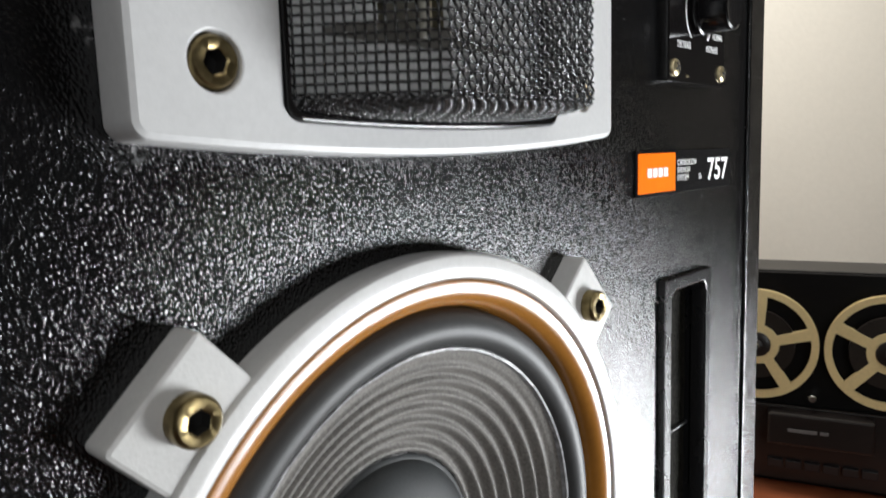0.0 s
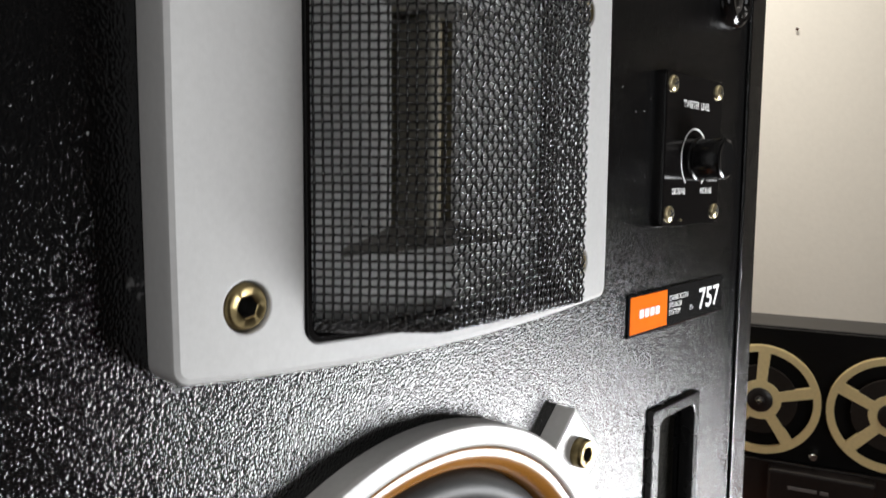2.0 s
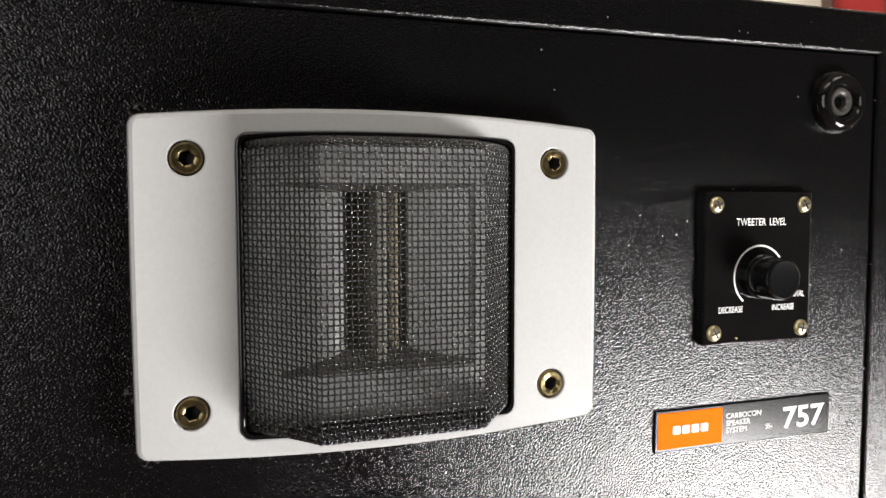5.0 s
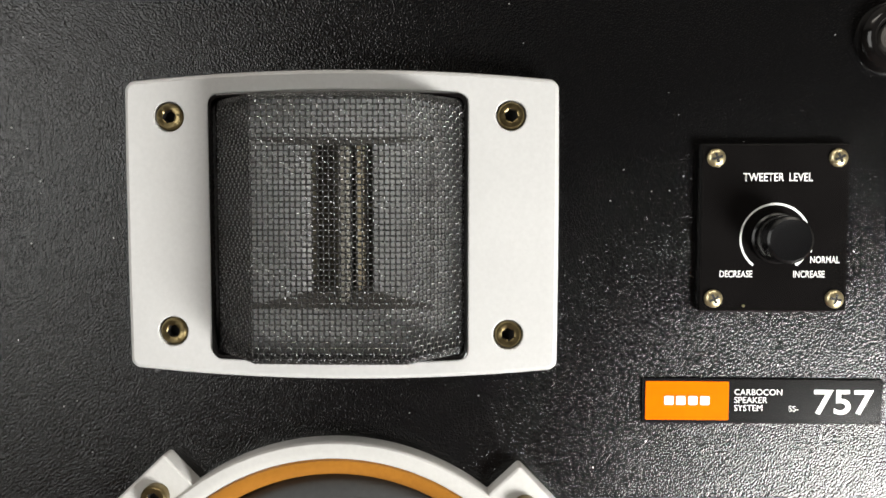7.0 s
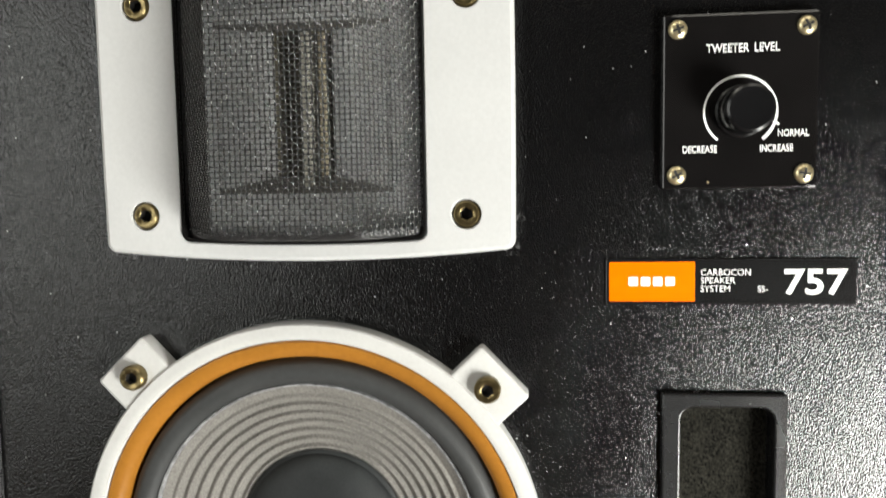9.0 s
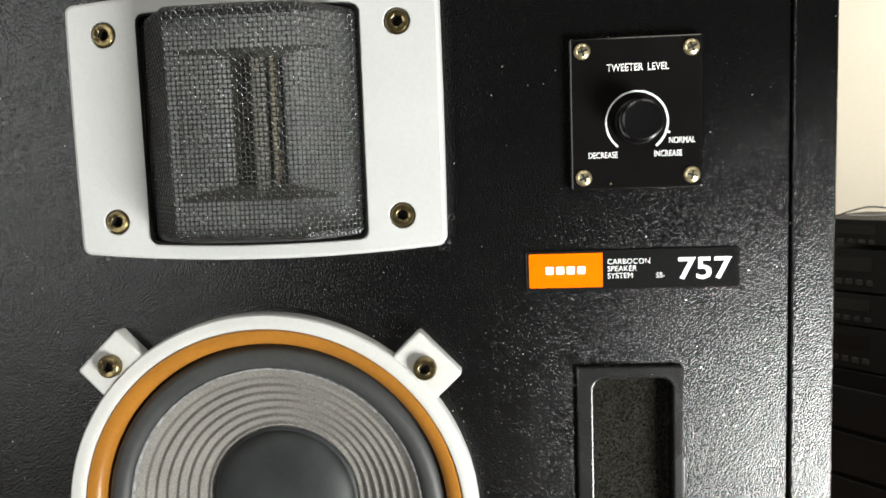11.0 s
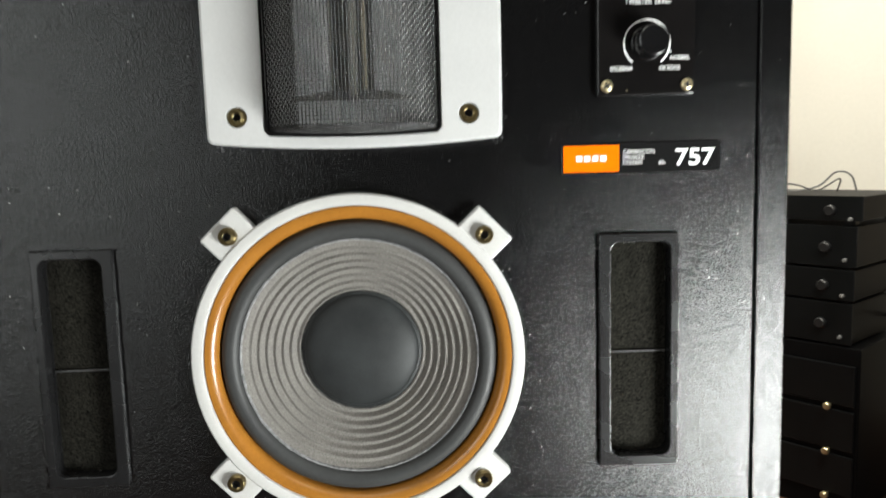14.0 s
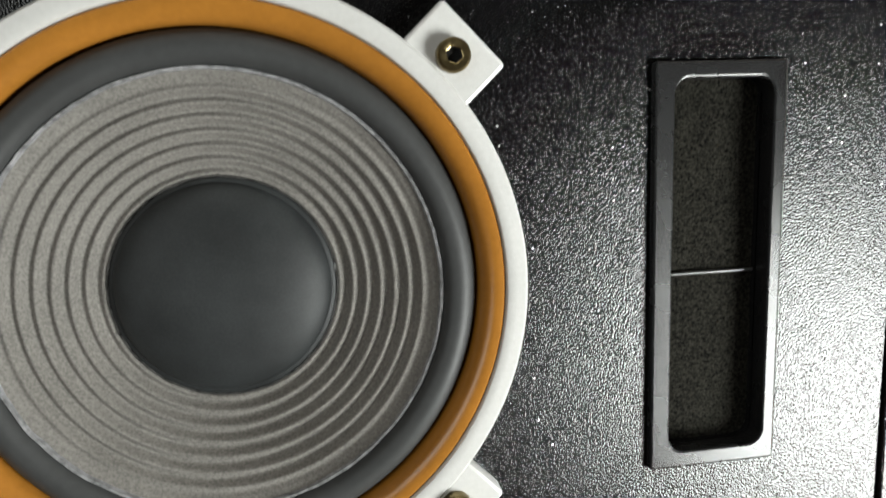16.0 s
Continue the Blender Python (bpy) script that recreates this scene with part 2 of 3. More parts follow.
def part(name, bm, mats, parent, label="", kind="", smooth=False, m=None):
    """Links a bmesh as one mesh object under a thing or under a part."""
    me = bpy.data.meshes.new(name)
    bm.normal_update()
    bm.to_mesh(me)
    bm.free()
    for x in mats if isinstance(mats, (list, tuple)) else [mats]:
        me.materials.append(x)
    if smooth:
        me.polygons.foreach_set("use_smooth", [True] * len(me.polygons))
        me.set_sharp_from_angle(angle=radians(35))
    if smooth == "plate":      # the flat front stays flat right up to its bevel
        for f in me.polygons:
            f.use_smooth = f.normal.y > -0.9995
    ob = new(name, me)
    if parent is not None:
        ob.parent = parent
    if m is not None:
        ob.matrix_basis = m
    return tagged(ob, label, kind=kind)


def twin(ob, m, parent):
    """Another object on the same mesh."""
    o = new(ob.name.split(".")[0], ob.data)
    o.parent = parent
    o.matrix_basis = m
    return o


def box_into(bm, x0, x1, y0, y1, z0, z1, mat=0, bevel=0.0):
    made = bmesh.ops.create_cube(bm, size=1, matrix=Matrix.LocRotScale(((x0 + x1) / 2, (y0 + y1) / 2, (z0 + z1) / 2), None, (x1 - x0, y1 - y0, z1 - z0)))
    faces = {f for v in made["verts"] for f in v.link_faces}
    for f in faces:
        f.material_index = mat
    if bevel:
        edges = list({e for v in made["verts"] for e in v.link_edges})
        bmesh.ops.bevel(bm, geom=edges, offset=bevel, segments=2, affect="EDGES", profile=0.5)
    return bm


def boxes(*rows, bevel=0.0):
    bm = bmesh.new()
    for r in rows:
        box_into(bm, *r, bevel=bevel)
    return bm


def rounded(x0, x1, z0, z1, r, bow=0.0, side=0.0, steps=6, arc=14):
    """A rectangle with round corners, whose top and bottom bow outwards by bow."""
    pts = []
    cx, cz = (x0 + x1) / 2, (z0 + z1) / 2
    hw, hh = (x1 - x0) / 2, (z1 - z0) / 2
    for qx, qz, a0 in ((1, 1, 0), (-1, 1, 90), (-1, -1, 180), (1, -1, 270)):
        for i in range(steps + 1):
            a = radians(a0 + 90 * i / steps)
            pts.append((qx * (hw - r) + r * math.cos(a), qz * (hh - r) + r * math.sin(a)))
        k = len(pts) - 1
        nxt = {0: (-(hw - r), hh), 90: (-hw, -(hh - r)), 180: (hw - r, -hh), 270: (hw, hh - r)}[a0]
        for i in range(1, arc):
            f = i / arc
            pts.append((pts[k][0] * (1 - f) + nxt[0] * f, pts[k][1] * (1 - f) + nxt[1] * f))
    out = []
    for x, z in pts:
        out.append((cx + x * (1 + side * (1 - (z / hh) ** 2)), cz + z + math.copysign(bow * (1 - (x / hw) ** 2) * min(1, abs(z) / (hh - r)), z)))
    return out


def circle(cx, cz, r, n=32):
    return [(cx + r * math.cos(2 * math.pi * i / n), cz + r * math.sin(2 * math.pi * i / n)) for i in range(n)]


def offset(pts, d):
    """The outline moved outwards by d (anticlockwise outlines)."""
    out, n = [], len(pts)
    for i, p in enumerate(pts):
        a, b = pts[i - 1], pts[(i + 1) % n]
        t = Vector((b[0] - a[0], b[1] - a[1]))
        t = t.normalized() if t.length else Vector((1, 0))
        out.append((p[0] + t.y * d, p[1] - t.x * d))
    return out


def slab(outline, holes, front, back, bevel=0.0, hole_bevel=None):
    """A plate in the x-z plane whose face looks towards -y, with holes right through and a bevelled front."""
    bm = bmesh.new()
    loops = [(outline, -1)] + [(h, 1) for h in holes]
    edges = []
    for pts, sign in loops:
        rings = []
        w = hole_bevel if sign > 0 and hole_bevel else bevel
        rows = [(offset(pts, sign * w), front), (offset(pts, sign * w * 0.3), front + w * 0.3), (pts, front + w), (pts, back)] if w else [(pts, front), (pts, back)]
        for ps, y in rows:
            rings.append([bm.verts.new((x, y, z)) for x, z in ps])
        n = len(pts)
        for a, b in zip(rings, rings[1:]):
            for i in range(n):
                bm.faces.new((a[i], a[(i + 1) % n], b[(i + 1) % n], b[i]))
        for i in range(n):
            edges.append(bm.edges.get((rings[0][i], rings[0][(i + 1) % n])))
    bmesh.ops.triangle_fill(bm, use_beauty=True, use_dissolve=False, edges=edges, normal=(0, -1, 0))
    bmesh.ops.recalc_face_normals(bm, faces=bm.faces)
    return bm


def lathe(profile, cx=0.0, cz=0.0, n=96, close=False):
    """Turns (radius, y) points round an axis along y."""
    bm = bmesh.new()
    rings = []
    for r, y in profile:
        if r < 1e-7:
            rings.append([bm.verts.new((cx, y, cz))])
        else:
            rings.append([bm.verts.new((cx + r * math.cos(2 * math.pi * i / n), y, cz + r * math.sin(2 * math.pi * i / n))) for i in range(n)])
    pairs = list(zip(rings, rings[1:]))
    if close:
        pairs.append((rings[-1], rings[0]))
    for a, b in pairs:
        for i in range(n):
            j = (i + 1) % n
            if len(a) == 1:
                bm.faces.new((a[0], b[j], b[i]))
            elif len(b) == 1:
                bm.faces.new((a[i], a[j], b[0]))
            else:
                bm.faces.new((a[i], a[j], b[j], b[i]))
    bmesh.ops.recalc_face_normals(bm, faces=bm.faces)
    return bm


def tube_mesh(paths, radius, sides=5):
    """Round wires along lists of points, joined into one mesh."""
    verts, faces = [], []
    ang = np.arange(sides) * 2 * np.pi / sides
    for p in paths:
        p = np.asarray(p, float)
        t = np.gradient(p, axis=0)
        t /= np.linalg.norm(t, axis=1)[:, None]
        ref = np.array([0.31, -0.62, 0.72])
        a = np.cross(t, ref)
        a /= np.linalg.norm(a, axis=1)[:, None]
        b = np.cross(t, a)
        ring = p[:, None] + radius * (np.cos(ang)[None, :, None] * a[:, None] + np.sin(ang)[None, :, None] * b[:, None])
        base = len(verts)
        verts.extend(map(tuple, ring.reshape(-1, 3)))
        for i in range(len(p) - 1):
            for k in range(sides):
                q = (k + 1) % sides
                faces.append((base + i * sides + k, base + i * sides + q, base + (i + 1) * sides + q, base + (i + 1) * sides + k))
    me = bpy.data.meshes.new("wires")
    me.from_pydata(verts, [], faces)
    me.polygons.foreach_set("use_smooth", [True] * len(me.polygons))
    return me


def lettering(words, size, x, y, z, mat, parent, squeeze=1.0, align="LEFT", bold=0.0, label=""):
    """Raised print on a face that looks towards -y; z is the letters' foot."""
    cu = bpy.data.curves.new("lettering", "FONT")
    cu.body, cu.size, cu.align_x, cu.offset, cu.resolution_u = words, 1.0, align, bold, 4
    tmp = bpy.data.objects.new("lettering", cu)
    me = bpy.data.meshes.new_from_object(tmp)
    bpy.data.objects.remove(tmp)
    bpy.data.curves.remove(cu)
    me.transform(Matrix.Translation((x, y, z)) @ Matrix.Rotation(radians(90), 4, "X") @ Matrix.Diagonal((size * squeeze, size, 1, 1)))
    me.materials.append(mat)
    me.name = "lettering"
    ob = new("lettering", me)
    ob.parent = parent
    return tagged(ob, label)


def cap_screw(r=0.0046, h=0.004, hexr=0.0024):
    """A socket head screw with its hexagon recess; its seat is at y = 0."""
    bm = bmesh.new()
    n = 24

    def ring(rad, y, hexagon=False):
        out = []
        for i in range(n):
            a = 2 * math.pi * i / n
            k = rad / math.cos((a % (math.pi / 3)) - math.pi / 6) * 0.93 if hexagon else rad
            out.append(bm.verts.new((k * math.cos(a), y, k * math.sin(a))))
        return out

    rings = [ring(r, 0.0), ring(r, -h * 0.72), ring(r * 0.95, -h * 0.9), ring(r * 0.84, -h), ring(hexr * 1.18, -h), ring(hexr, -h * 0.93, True), ring(hexr, -h * 0.25, True)]
    for k, (a, b) in enumerate(zip(rings, rings[1:])):
        for i in range(n):
            f = bm.faces.new((a[i], a[(i + 1) % n], b[(i + 1) % n], b[i]))
            f.material_index = 1 if k >= 5 else 0
    bm.faces.new(rings[-1]).material_index = 1
    bmesh.ops.recalc_face_normals(bm, faces=bm.faces)
    return bm


def cross_screw(r=0.0031, h=0.0013):
    """A domed cross-head screw; its seat is at y = 0."""
    bm = lathe([(r, 0.0002), (r, -0.0003), (r * 0.9, -h * 0.55), (r * 0.6, -h * 0.88), (r * 0.25, -h), (0, -h * 1.02)], n=20)
    # Raised dark bars stand in for the shaded slots of the cross
    for a in (20, 110):
        m = Matrix.Rotation(radians(a), 4, "Y") @ Matrix.LocRotScale((0, -h * 0.72, 0), None, (r * 1.15, h * 0.66, r * 0.26))
        made = bmesh.ops.create_cube(bm, size=1, matrix=m)
        for f in {f for v in made["verts"] for f in v.link_faces}:
            f.material_index = 1
    return bm


# ---------------------------------------------------------------- the room


def wall(name, rows, mat, label):
    return tagged(part(name, boxes(*rows), mat, None, m=ROOM), label, "wall", kind="structure")


floor = tagged(part("floor", boxes((-2.6, 2.4, -2.4, 3.25, -0.1, 0.0)), FLOORWOOD, None, m=ROOM), "red-brown wooden floor of the listening room", "floor", kind="structure")
ceiling = tagged(part("ceiling", boxes((-2.6, 2.4, -2.4, 3.25, 2.5, 2.6)), CEILPAINT, None, m=ROOM), "plain white ceiling", "ceiling", kind="structure")
wall("wall_back", [(-2.5, 2.3, 3.15, 3.25, 0, 2.5)], WALLPAINT, "cream painted back wall with faint stains")
wall("wall_left", [(-2.6, -2.5, -2.4, 3.25, 0, 2.5)], WALLPAINT, "cream painted side wall")
# The next two walls are unseen; their dark colours dim the baffle's reflections
wall("wall_right", [(2.3, 2.4, -2.4, 3.25, 0, 2.5)], DARKWALL, "unseen side wall, coloured dark to dim the baffle's reflections")
wall("wall_front", [(-2.5, 2.3, -2.4, -2.3, 0, 2.5)], DIMWALL, "unseen wall, coloured dull grey to dim the baffle's reflections")
wall("wall_partition", [(0.625, 2.3, 1.97, 2.07, 0, 2.5)], WALLPAINT, "cream painted partition wall behind the tape deck")
casing = tagged(part("trim", boxes((0.565, 0.623, 1.955, 2.085, 0, 2.5), bevel=0.004), TRIMPAINT, None, m=ROOM), "ivory painted end post of the partition", "trim", kind="structure")

nail = part("nail", lathe([(0.0015, 0.006), (0.0015, -0.004), (0.004, -0.0045), (0.004, -0.0055), (0.003, -0.006), (0, -0.006)], 0, 0, 16), RACK, None, m=ROOM @ pose(0.823, 1.968, 1.553), smooth=True)
tagged(nail, "small dark nail head in the cream wall", "nail")

# ---------------------------------------------------------------- the loudspeaker
bench = thing("bench", pose(0, 0.17, 0), "plain black low bench carrying the loudspeaker", "bench")
part("bench_top", boxes((-0.25, 0.25, -0.2, 0.2, LIFT - 0.03, LIFT), bevel=0.003), SATIN, bench)
for sx in (-1, 1):
    for sy in (-1, 1):
        part("leg", boxes((sx * 0.22 - 0.02, sx * 0.22 + 0.02, sy * 0.17 - 0.02, sy * 0.17 + 0.02, 0, LIFT - 0.03), bevel=0.002), SATIN, bench)

speaker = thing("loudspeaker", pose(0, 0, LIFT), "large black vinyl loudspeaker with grille removed, showing tweeter and midrange", "loudspeaker")
HW, TOP, LIP, PROUD, DEEP = 0.2005, 0.803, 0.0148, 0.0014, 0.33


def cabinet():
    bm = bmesh.new()

    def ring(x, z0, z1, y):
        return [bm.verts.new(p) for p in ((-x, y, z0), (x, y, z0), (x, y, z1), (-x, y, z1))]

    of, inf = ring(HW, 0, TOP, -PROUD), ring(HW - LIP, LIP, TOP - LIP, -PROUD)
    ind, ob_ = ring(HW - LIP, LIP, TOP - LIP, DEEP - 0.015), ring(HW, 0, TOP, DEEP)
    for a, b in ((of, inf), (inf, ind), (ob_, of)):
        for i in range(4):
            bm.faces.new((a[i], a[(i + 1) % 4], b[(i + 1) % 4], b[i]))
    bm.faces.new(ind)
    bm.faces.new(ob_)
    bmesh.ops.recalc_face_normals(bm, faces=bm.faces)
    edges = [e for e in bm.edges if all(abs(v.co.y + PROUD) < 1e-6 for v in e.verts) and len({round(abs(v.co.x), 4) for v in e.verts} | {1}) < 9]
    ringed = [e for e in edges if not ((e.verts[0] in of) ^ (e.verts[1] in of))]
    bmesh.ops.bevel(bm, geom=ringed, offset=0.0009, segments=2, affect="EDGES", profile=0.5)
    return bm


part("cabinet_body", cabinet(), VINYL, speaker, "black vinyl-wrapped cabinet with a slightly raised front rim")

MID = (-0.0012, 0.5703)
PORT = (0.1115, 0.1492, 0.5125, 0.6247)
PX0, PX1, PZ0, PZ1 = 0.1172, 0.1452, 0.5175, 0.6203
TWC = 0.0015
GRC = 0.0008
b_w = HW - LIP - 0.0007
hole_mid = circle(*MID, 0.0713, 96)
hole_ports = [rounded(s * (PX0 + PX1) / 2 - 0.0150, s * (PX0 + PX1) / 2 + 0.0150, PZ0 - 0.001, PZ1 + 0.001, 0.004) for s in (-1, 1)]
hole_tw = rounded(TWC - 0.036, TWC + 0.036, 0.678, 0.750, 0.003)
part("baffle", slab([(-b_w, LIP + 0.0007), (b_w, LIP + 0.0007), (b_w, TOP - LIP - 0.0007), (-b_w, TOP - LIP - 0.0007)], [hole_mid, hole_tw] + hole_ports, 0.0, 0.018), VINYL, speaker, "pebble-grained black front baffle")

# ---- tweeter
TWEETER_SCREWS = ((-0.0503, 0.6818), (-0.0503, 0.7470), (0.0521, 0.6812), (0.0527, 0.7470))
plate = part("tweeter_plate", slab(rounded(TWC - 0.0654, TWC + 0.0654, 0.6705, 0.7575, 0.0028, bow=0.0034, side=0.004),
             [rounded(GRC - 0.0391, GRC + 0.0391, 0.6735, 0.7535, 0.0028, bow=0.0012)] + [circle(x, z, 0.0045, 28) for x, z in TWEETER_SCREWS],
             -0.0083, -0.0002, bevel=0.0013, hole_bevel=0.0004), SILVER, speaker, "silver-white tweeter faceplate with bowed edges", smooth="plate")
screw = None
for x, z in TWEETER_SCREWS:
    m = pose(x, -0.0042, z, 0, random.uniform(0, 60), 0)
    if screw is None:
        screw = part("screw", cap_screw(0.0042, 0.0043, 0.0019), [BRONZE, SOCKET], plate, "yellow-zinc socket head screw", smooth=True, m=m)
    else:
        twin(screw, m, plate)
    part("screw_seat", lathe([(0.0046, -0.0039), (0, -0.0039)], x, z, 20), SOCKET, plate)

part("grille_rim", slab(rounded(GRC - 0.0390, GRC + 0.0390, 0.6736, 0.7534, 0.0028, bow=0.0012), [rounded(GRC - 0.0380, GRC + 0.0380, 0.6748, 0.7522, 0.0024, bow=0.0012)], -0.0090, -0.0005, bevel=0.0003), GLOSS, plate, "thin black rim round the grille")


def woven_grille():
    """A woven wire grille of three flat facets, turned down into its rim at top and bottom."""
    base, peak, half, fold = -0.0060, -0.0277, 0.0379, 0.0216
    z0, z1 = 0.6752, 0.7518
    pitch = 0.00152
    wing = math.hypot(half - fold, peak - base)
    total = 2 * wing + 2 * fold
    end = 0.020
    tall = (z1 - z0) - 0.004

    def across(s):
        if s < wing:
            f = s / wing
            return -half + (half - fold) * f, base + (peak - base) * f
        if s > total - wing:
            f = (total - s) / wing
            return half - (half - fold) * f, base + (peak - base) * f
        return -fold + (s - wing), peak

    full = 2 * end + tall

    def along(v):
        """z, and the share of the depth reached."""
        v0 = min(v, full - v)
        f = min(1.0, v0 / end)
        rise = 1 - (1 - f) ** 1.6
        zz = 0.002 * f ** 2
        z = (z0 + zz) if v < full / 2 else (z1 - zz)
        if v0 >= end:
            z = z0 + 0.002 + (v - end)
        return z, rise

    def place(s, v, lift):
        x, y = across(s)
        z, rise = along(v)
        x0 = x
        y0 = base + (y - base) * rise
        wob = 0.00025 * noise.noise(Vector((x * 130, z * 130, 2.0)))
        bow = 0.0013 * (1 - (x0 / half) ** 2) * (1 if z > 0.7135 else -1) * max(0.0, 1 - min(v, full - v) / (end + 0.004))
        nx = 0.0
        if s < wing:
            nx = -0.8
        elif s > total - wing:
            nx = 0.8
        endwall = 1 - min(1.0, min(v, full - v) / end)
        nz = (1 if z > 0.7135 else -1) * (0.8 if endwall > 0.05 else 0.0)
        nrm = Vector((nx, -1 + 0.6 * (endwall > 0.05), nz)).normalized()
        return (GRC + 0.0006 * rise + x0 + nrm.x * lift, y0 + nrm.y * lift + wob, z + bow + nrm.z * lift)

    wing_n, flat_n, nv = 16, int(2 * fold / pitch), int(full / 0.00156)
    stops = [wing * k / wing_n for k in range(wing_n)] + [wing + 2 * fold * k / flat_n for k in range(flat_n)] + [total - wing + wing * k / wing_n for k in range(wing_n + 1)]
    amp, per = 0.00034, 4
    paths = []
    for i, s in enumerate(stops):
        paths.append([place(s, full * k / (nv * per), amp * math.cos(math.pi * (k / per + i))) for k in range(nv * per + 1)])
    for j in range(nv + 1):
        row = []
        for i in range(len(stops) - 1):
            for k in range(per):
                row.append(place(stops[i] + (stops[i + 1] - stops[i]) * k / per, full * j / nv, -amp * math.cos(math.pi * (i + k / per + j))))
        row.append(place(total, full * j / nv, -amp * math.cos(math.pi * (len(stops) - 1 + j))))
        paths.append(row)
    return tube_mesh(paths, 0.00027, 6)


me = woven_grille()
me.materials.append(WIRE)
grille = new("wire_grille", me)
grille.parent = plate
tagged(grille, "black woven wire grille with three facets", kind="stuff")


def horn():
    """A rectangular horn: flat rim, curved side walls that steepen towards the throat, sloping top and bottom walls, open throat."""
    bm = bmesh.new()
    x0, x1, z0, z1 = -0.0268, 0.0292, 0.6882, 0.7412       # mouth
    t0, t1, tz0, tz1 = -0.0090, 0.0102, 0.6934, 0.7390     # throat
    rim_y, n = -0.0044, 12

    def ring(a, b, zl, zh, y):
        return [bm.verts.new((x, y, z)) for x, z in ((a, zl), (b, zl), (b, zh), (a, zh))]

    def bridge(p, q, mat):
        for i in range(4):
            bm.faces.new((p[i], p[(i + 1) % 4], q[(i + 1) % 4], q[i])).material_index = mat

    bridge(ring(GRC - 0.0378, GRC + 0.0378, 0.6745, 0.7525, rim_y), ring(x0, x1, z0, z1, rim_y), 0)
    for a, b in ((x0, t0), (x1, t1)):
        rows = []
        for i in range(n + 1):
            f = i / n
            x, y = a + (b - a) * f, -0.0034 + 0.0036 * f ** 2.6
            rows.append([bm.verts.new(p) for p in ((x, rim_y, z0), (x, y, tz0 - (tz0 - z0) * (1 - f) * 0.75), (x, y, tz1 + (z1 - tz1) * (1 - f) * 0.5), (x, rim_y, z1))])
        for p, q in zip(rows, rows[1:]):
            for k in range(3):
                # the sloping strips above and below carry the painted shade
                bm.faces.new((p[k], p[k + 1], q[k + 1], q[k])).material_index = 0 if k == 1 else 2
        bm.faces.new(rows[0])
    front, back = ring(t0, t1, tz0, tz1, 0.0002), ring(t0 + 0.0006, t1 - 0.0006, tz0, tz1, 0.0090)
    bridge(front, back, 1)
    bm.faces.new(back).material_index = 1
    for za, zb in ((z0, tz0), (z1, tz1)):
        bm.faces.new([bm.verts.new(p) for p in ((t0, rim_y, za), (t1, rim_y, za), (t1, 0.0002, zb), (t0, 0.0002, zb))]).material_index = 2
    bmesh.ops.remove_doubles(bm, verts=bm.verts, dist=1e-6)
    bmesh.ops.recalc_face_normals(bm, faces=bm.faces)
    return bm


part("horn", horn(), [HORN, DARKPLASTIC, HORNSHADE], plate, "grey flared horn with a dark throat behind the grille", smooth=True)
part("divider", boxes((-0.0003, 0.0030, -0.0030, 0.0080, 0.6900, 0.7385), bevel=0.0008), VANE, plate, "grey upright bar across the horn's throat")
# narrow beige strip set in the throat, right of the divider
part("phase_bar", boxes((0.0050, 0.0072, 0.0004, 0.0080, 0.6936, 0.7388), bevel=0.0005), BEIGE, plate, "beige strip in the horn's throat")

# ---- midrange driver
RING = [(0.0768, -0.0001), (0.0769, -0.0060), (0.0767, -0.0065), (0.0762, -0.0069), (0.0740, -0.0070), (0.0722, -0.0069), (0.0716, -0.0066), (0.0713, -0.0060), (0.0712, -0.004), (0.0712, -0.0001)]
frame_ring = part("driver_frame", lathe(RING, *MID, n=160, close=True), CAST, speaker, "silver-white cast frame of the midrange driver", smooth=True)
tab_bm = slab(rounded(-0.0109, 0.0109, 0.0, 0.0173, 0.0012, steps=3, arc=2), [], -0.0062, -0.0001, bevel=0.0009)
bmesh.ops.translate(tab_bm, verts=tab_bm.verts, vec=(0, 0, 0.0722))
first_tab = first_screw = None
for a in (45, 135, 225, 315):
    turn = pose(MID[0], 0, MID[1]) @ Matrix.Rotation(radians(90 - a + 1.3), 4, "Y")
    seat = turn @ pose(0, -0.0060, 0.0816, 0, random.uniform(0, 60), 0)
    if first_tab is None:
        first_tab = part("mounting_tab", tab_bm, CAST, frame_ring, smooth="plate", m=turn)
        first_screw = part("screw", cap_screw(0.0042, 0.0035, 0.0019), [BRONZE, SOCKET], frame_ring, "yellow-zinc socket head screw", smooth=True, m=seat)
    else:
        twin(first_tab, turn, frame_ring)
        twin(first_screw, seat, frame_ring)

part("gasket", lathe([(0.0711, 0.004), (0.0711, -0.0056), (0.0706, -0.0061), (0.0692, -0.0061), (0.0674, -0.0054), (0.0658, -0.0040), (0.0651, -0.0022), (0.0648, 0.004)], *MID, n=160), TAN, frame_ring, "glossy tan gasket ring", smooth=True)
roll = [(0.0648, 0.002)] + [(0.0601 + 0.0044 * math.cos(t), 0.0008 - 0.0046 * math.sin(t)) for t in np.linspace(0, math.pi, 17)] + [(0.0548, 0.0002)]
part("surround", lathe(roll, *MID, n=160), RUBBER, frame_ring, "dark grey half-roll rubber surround", smooth=True)


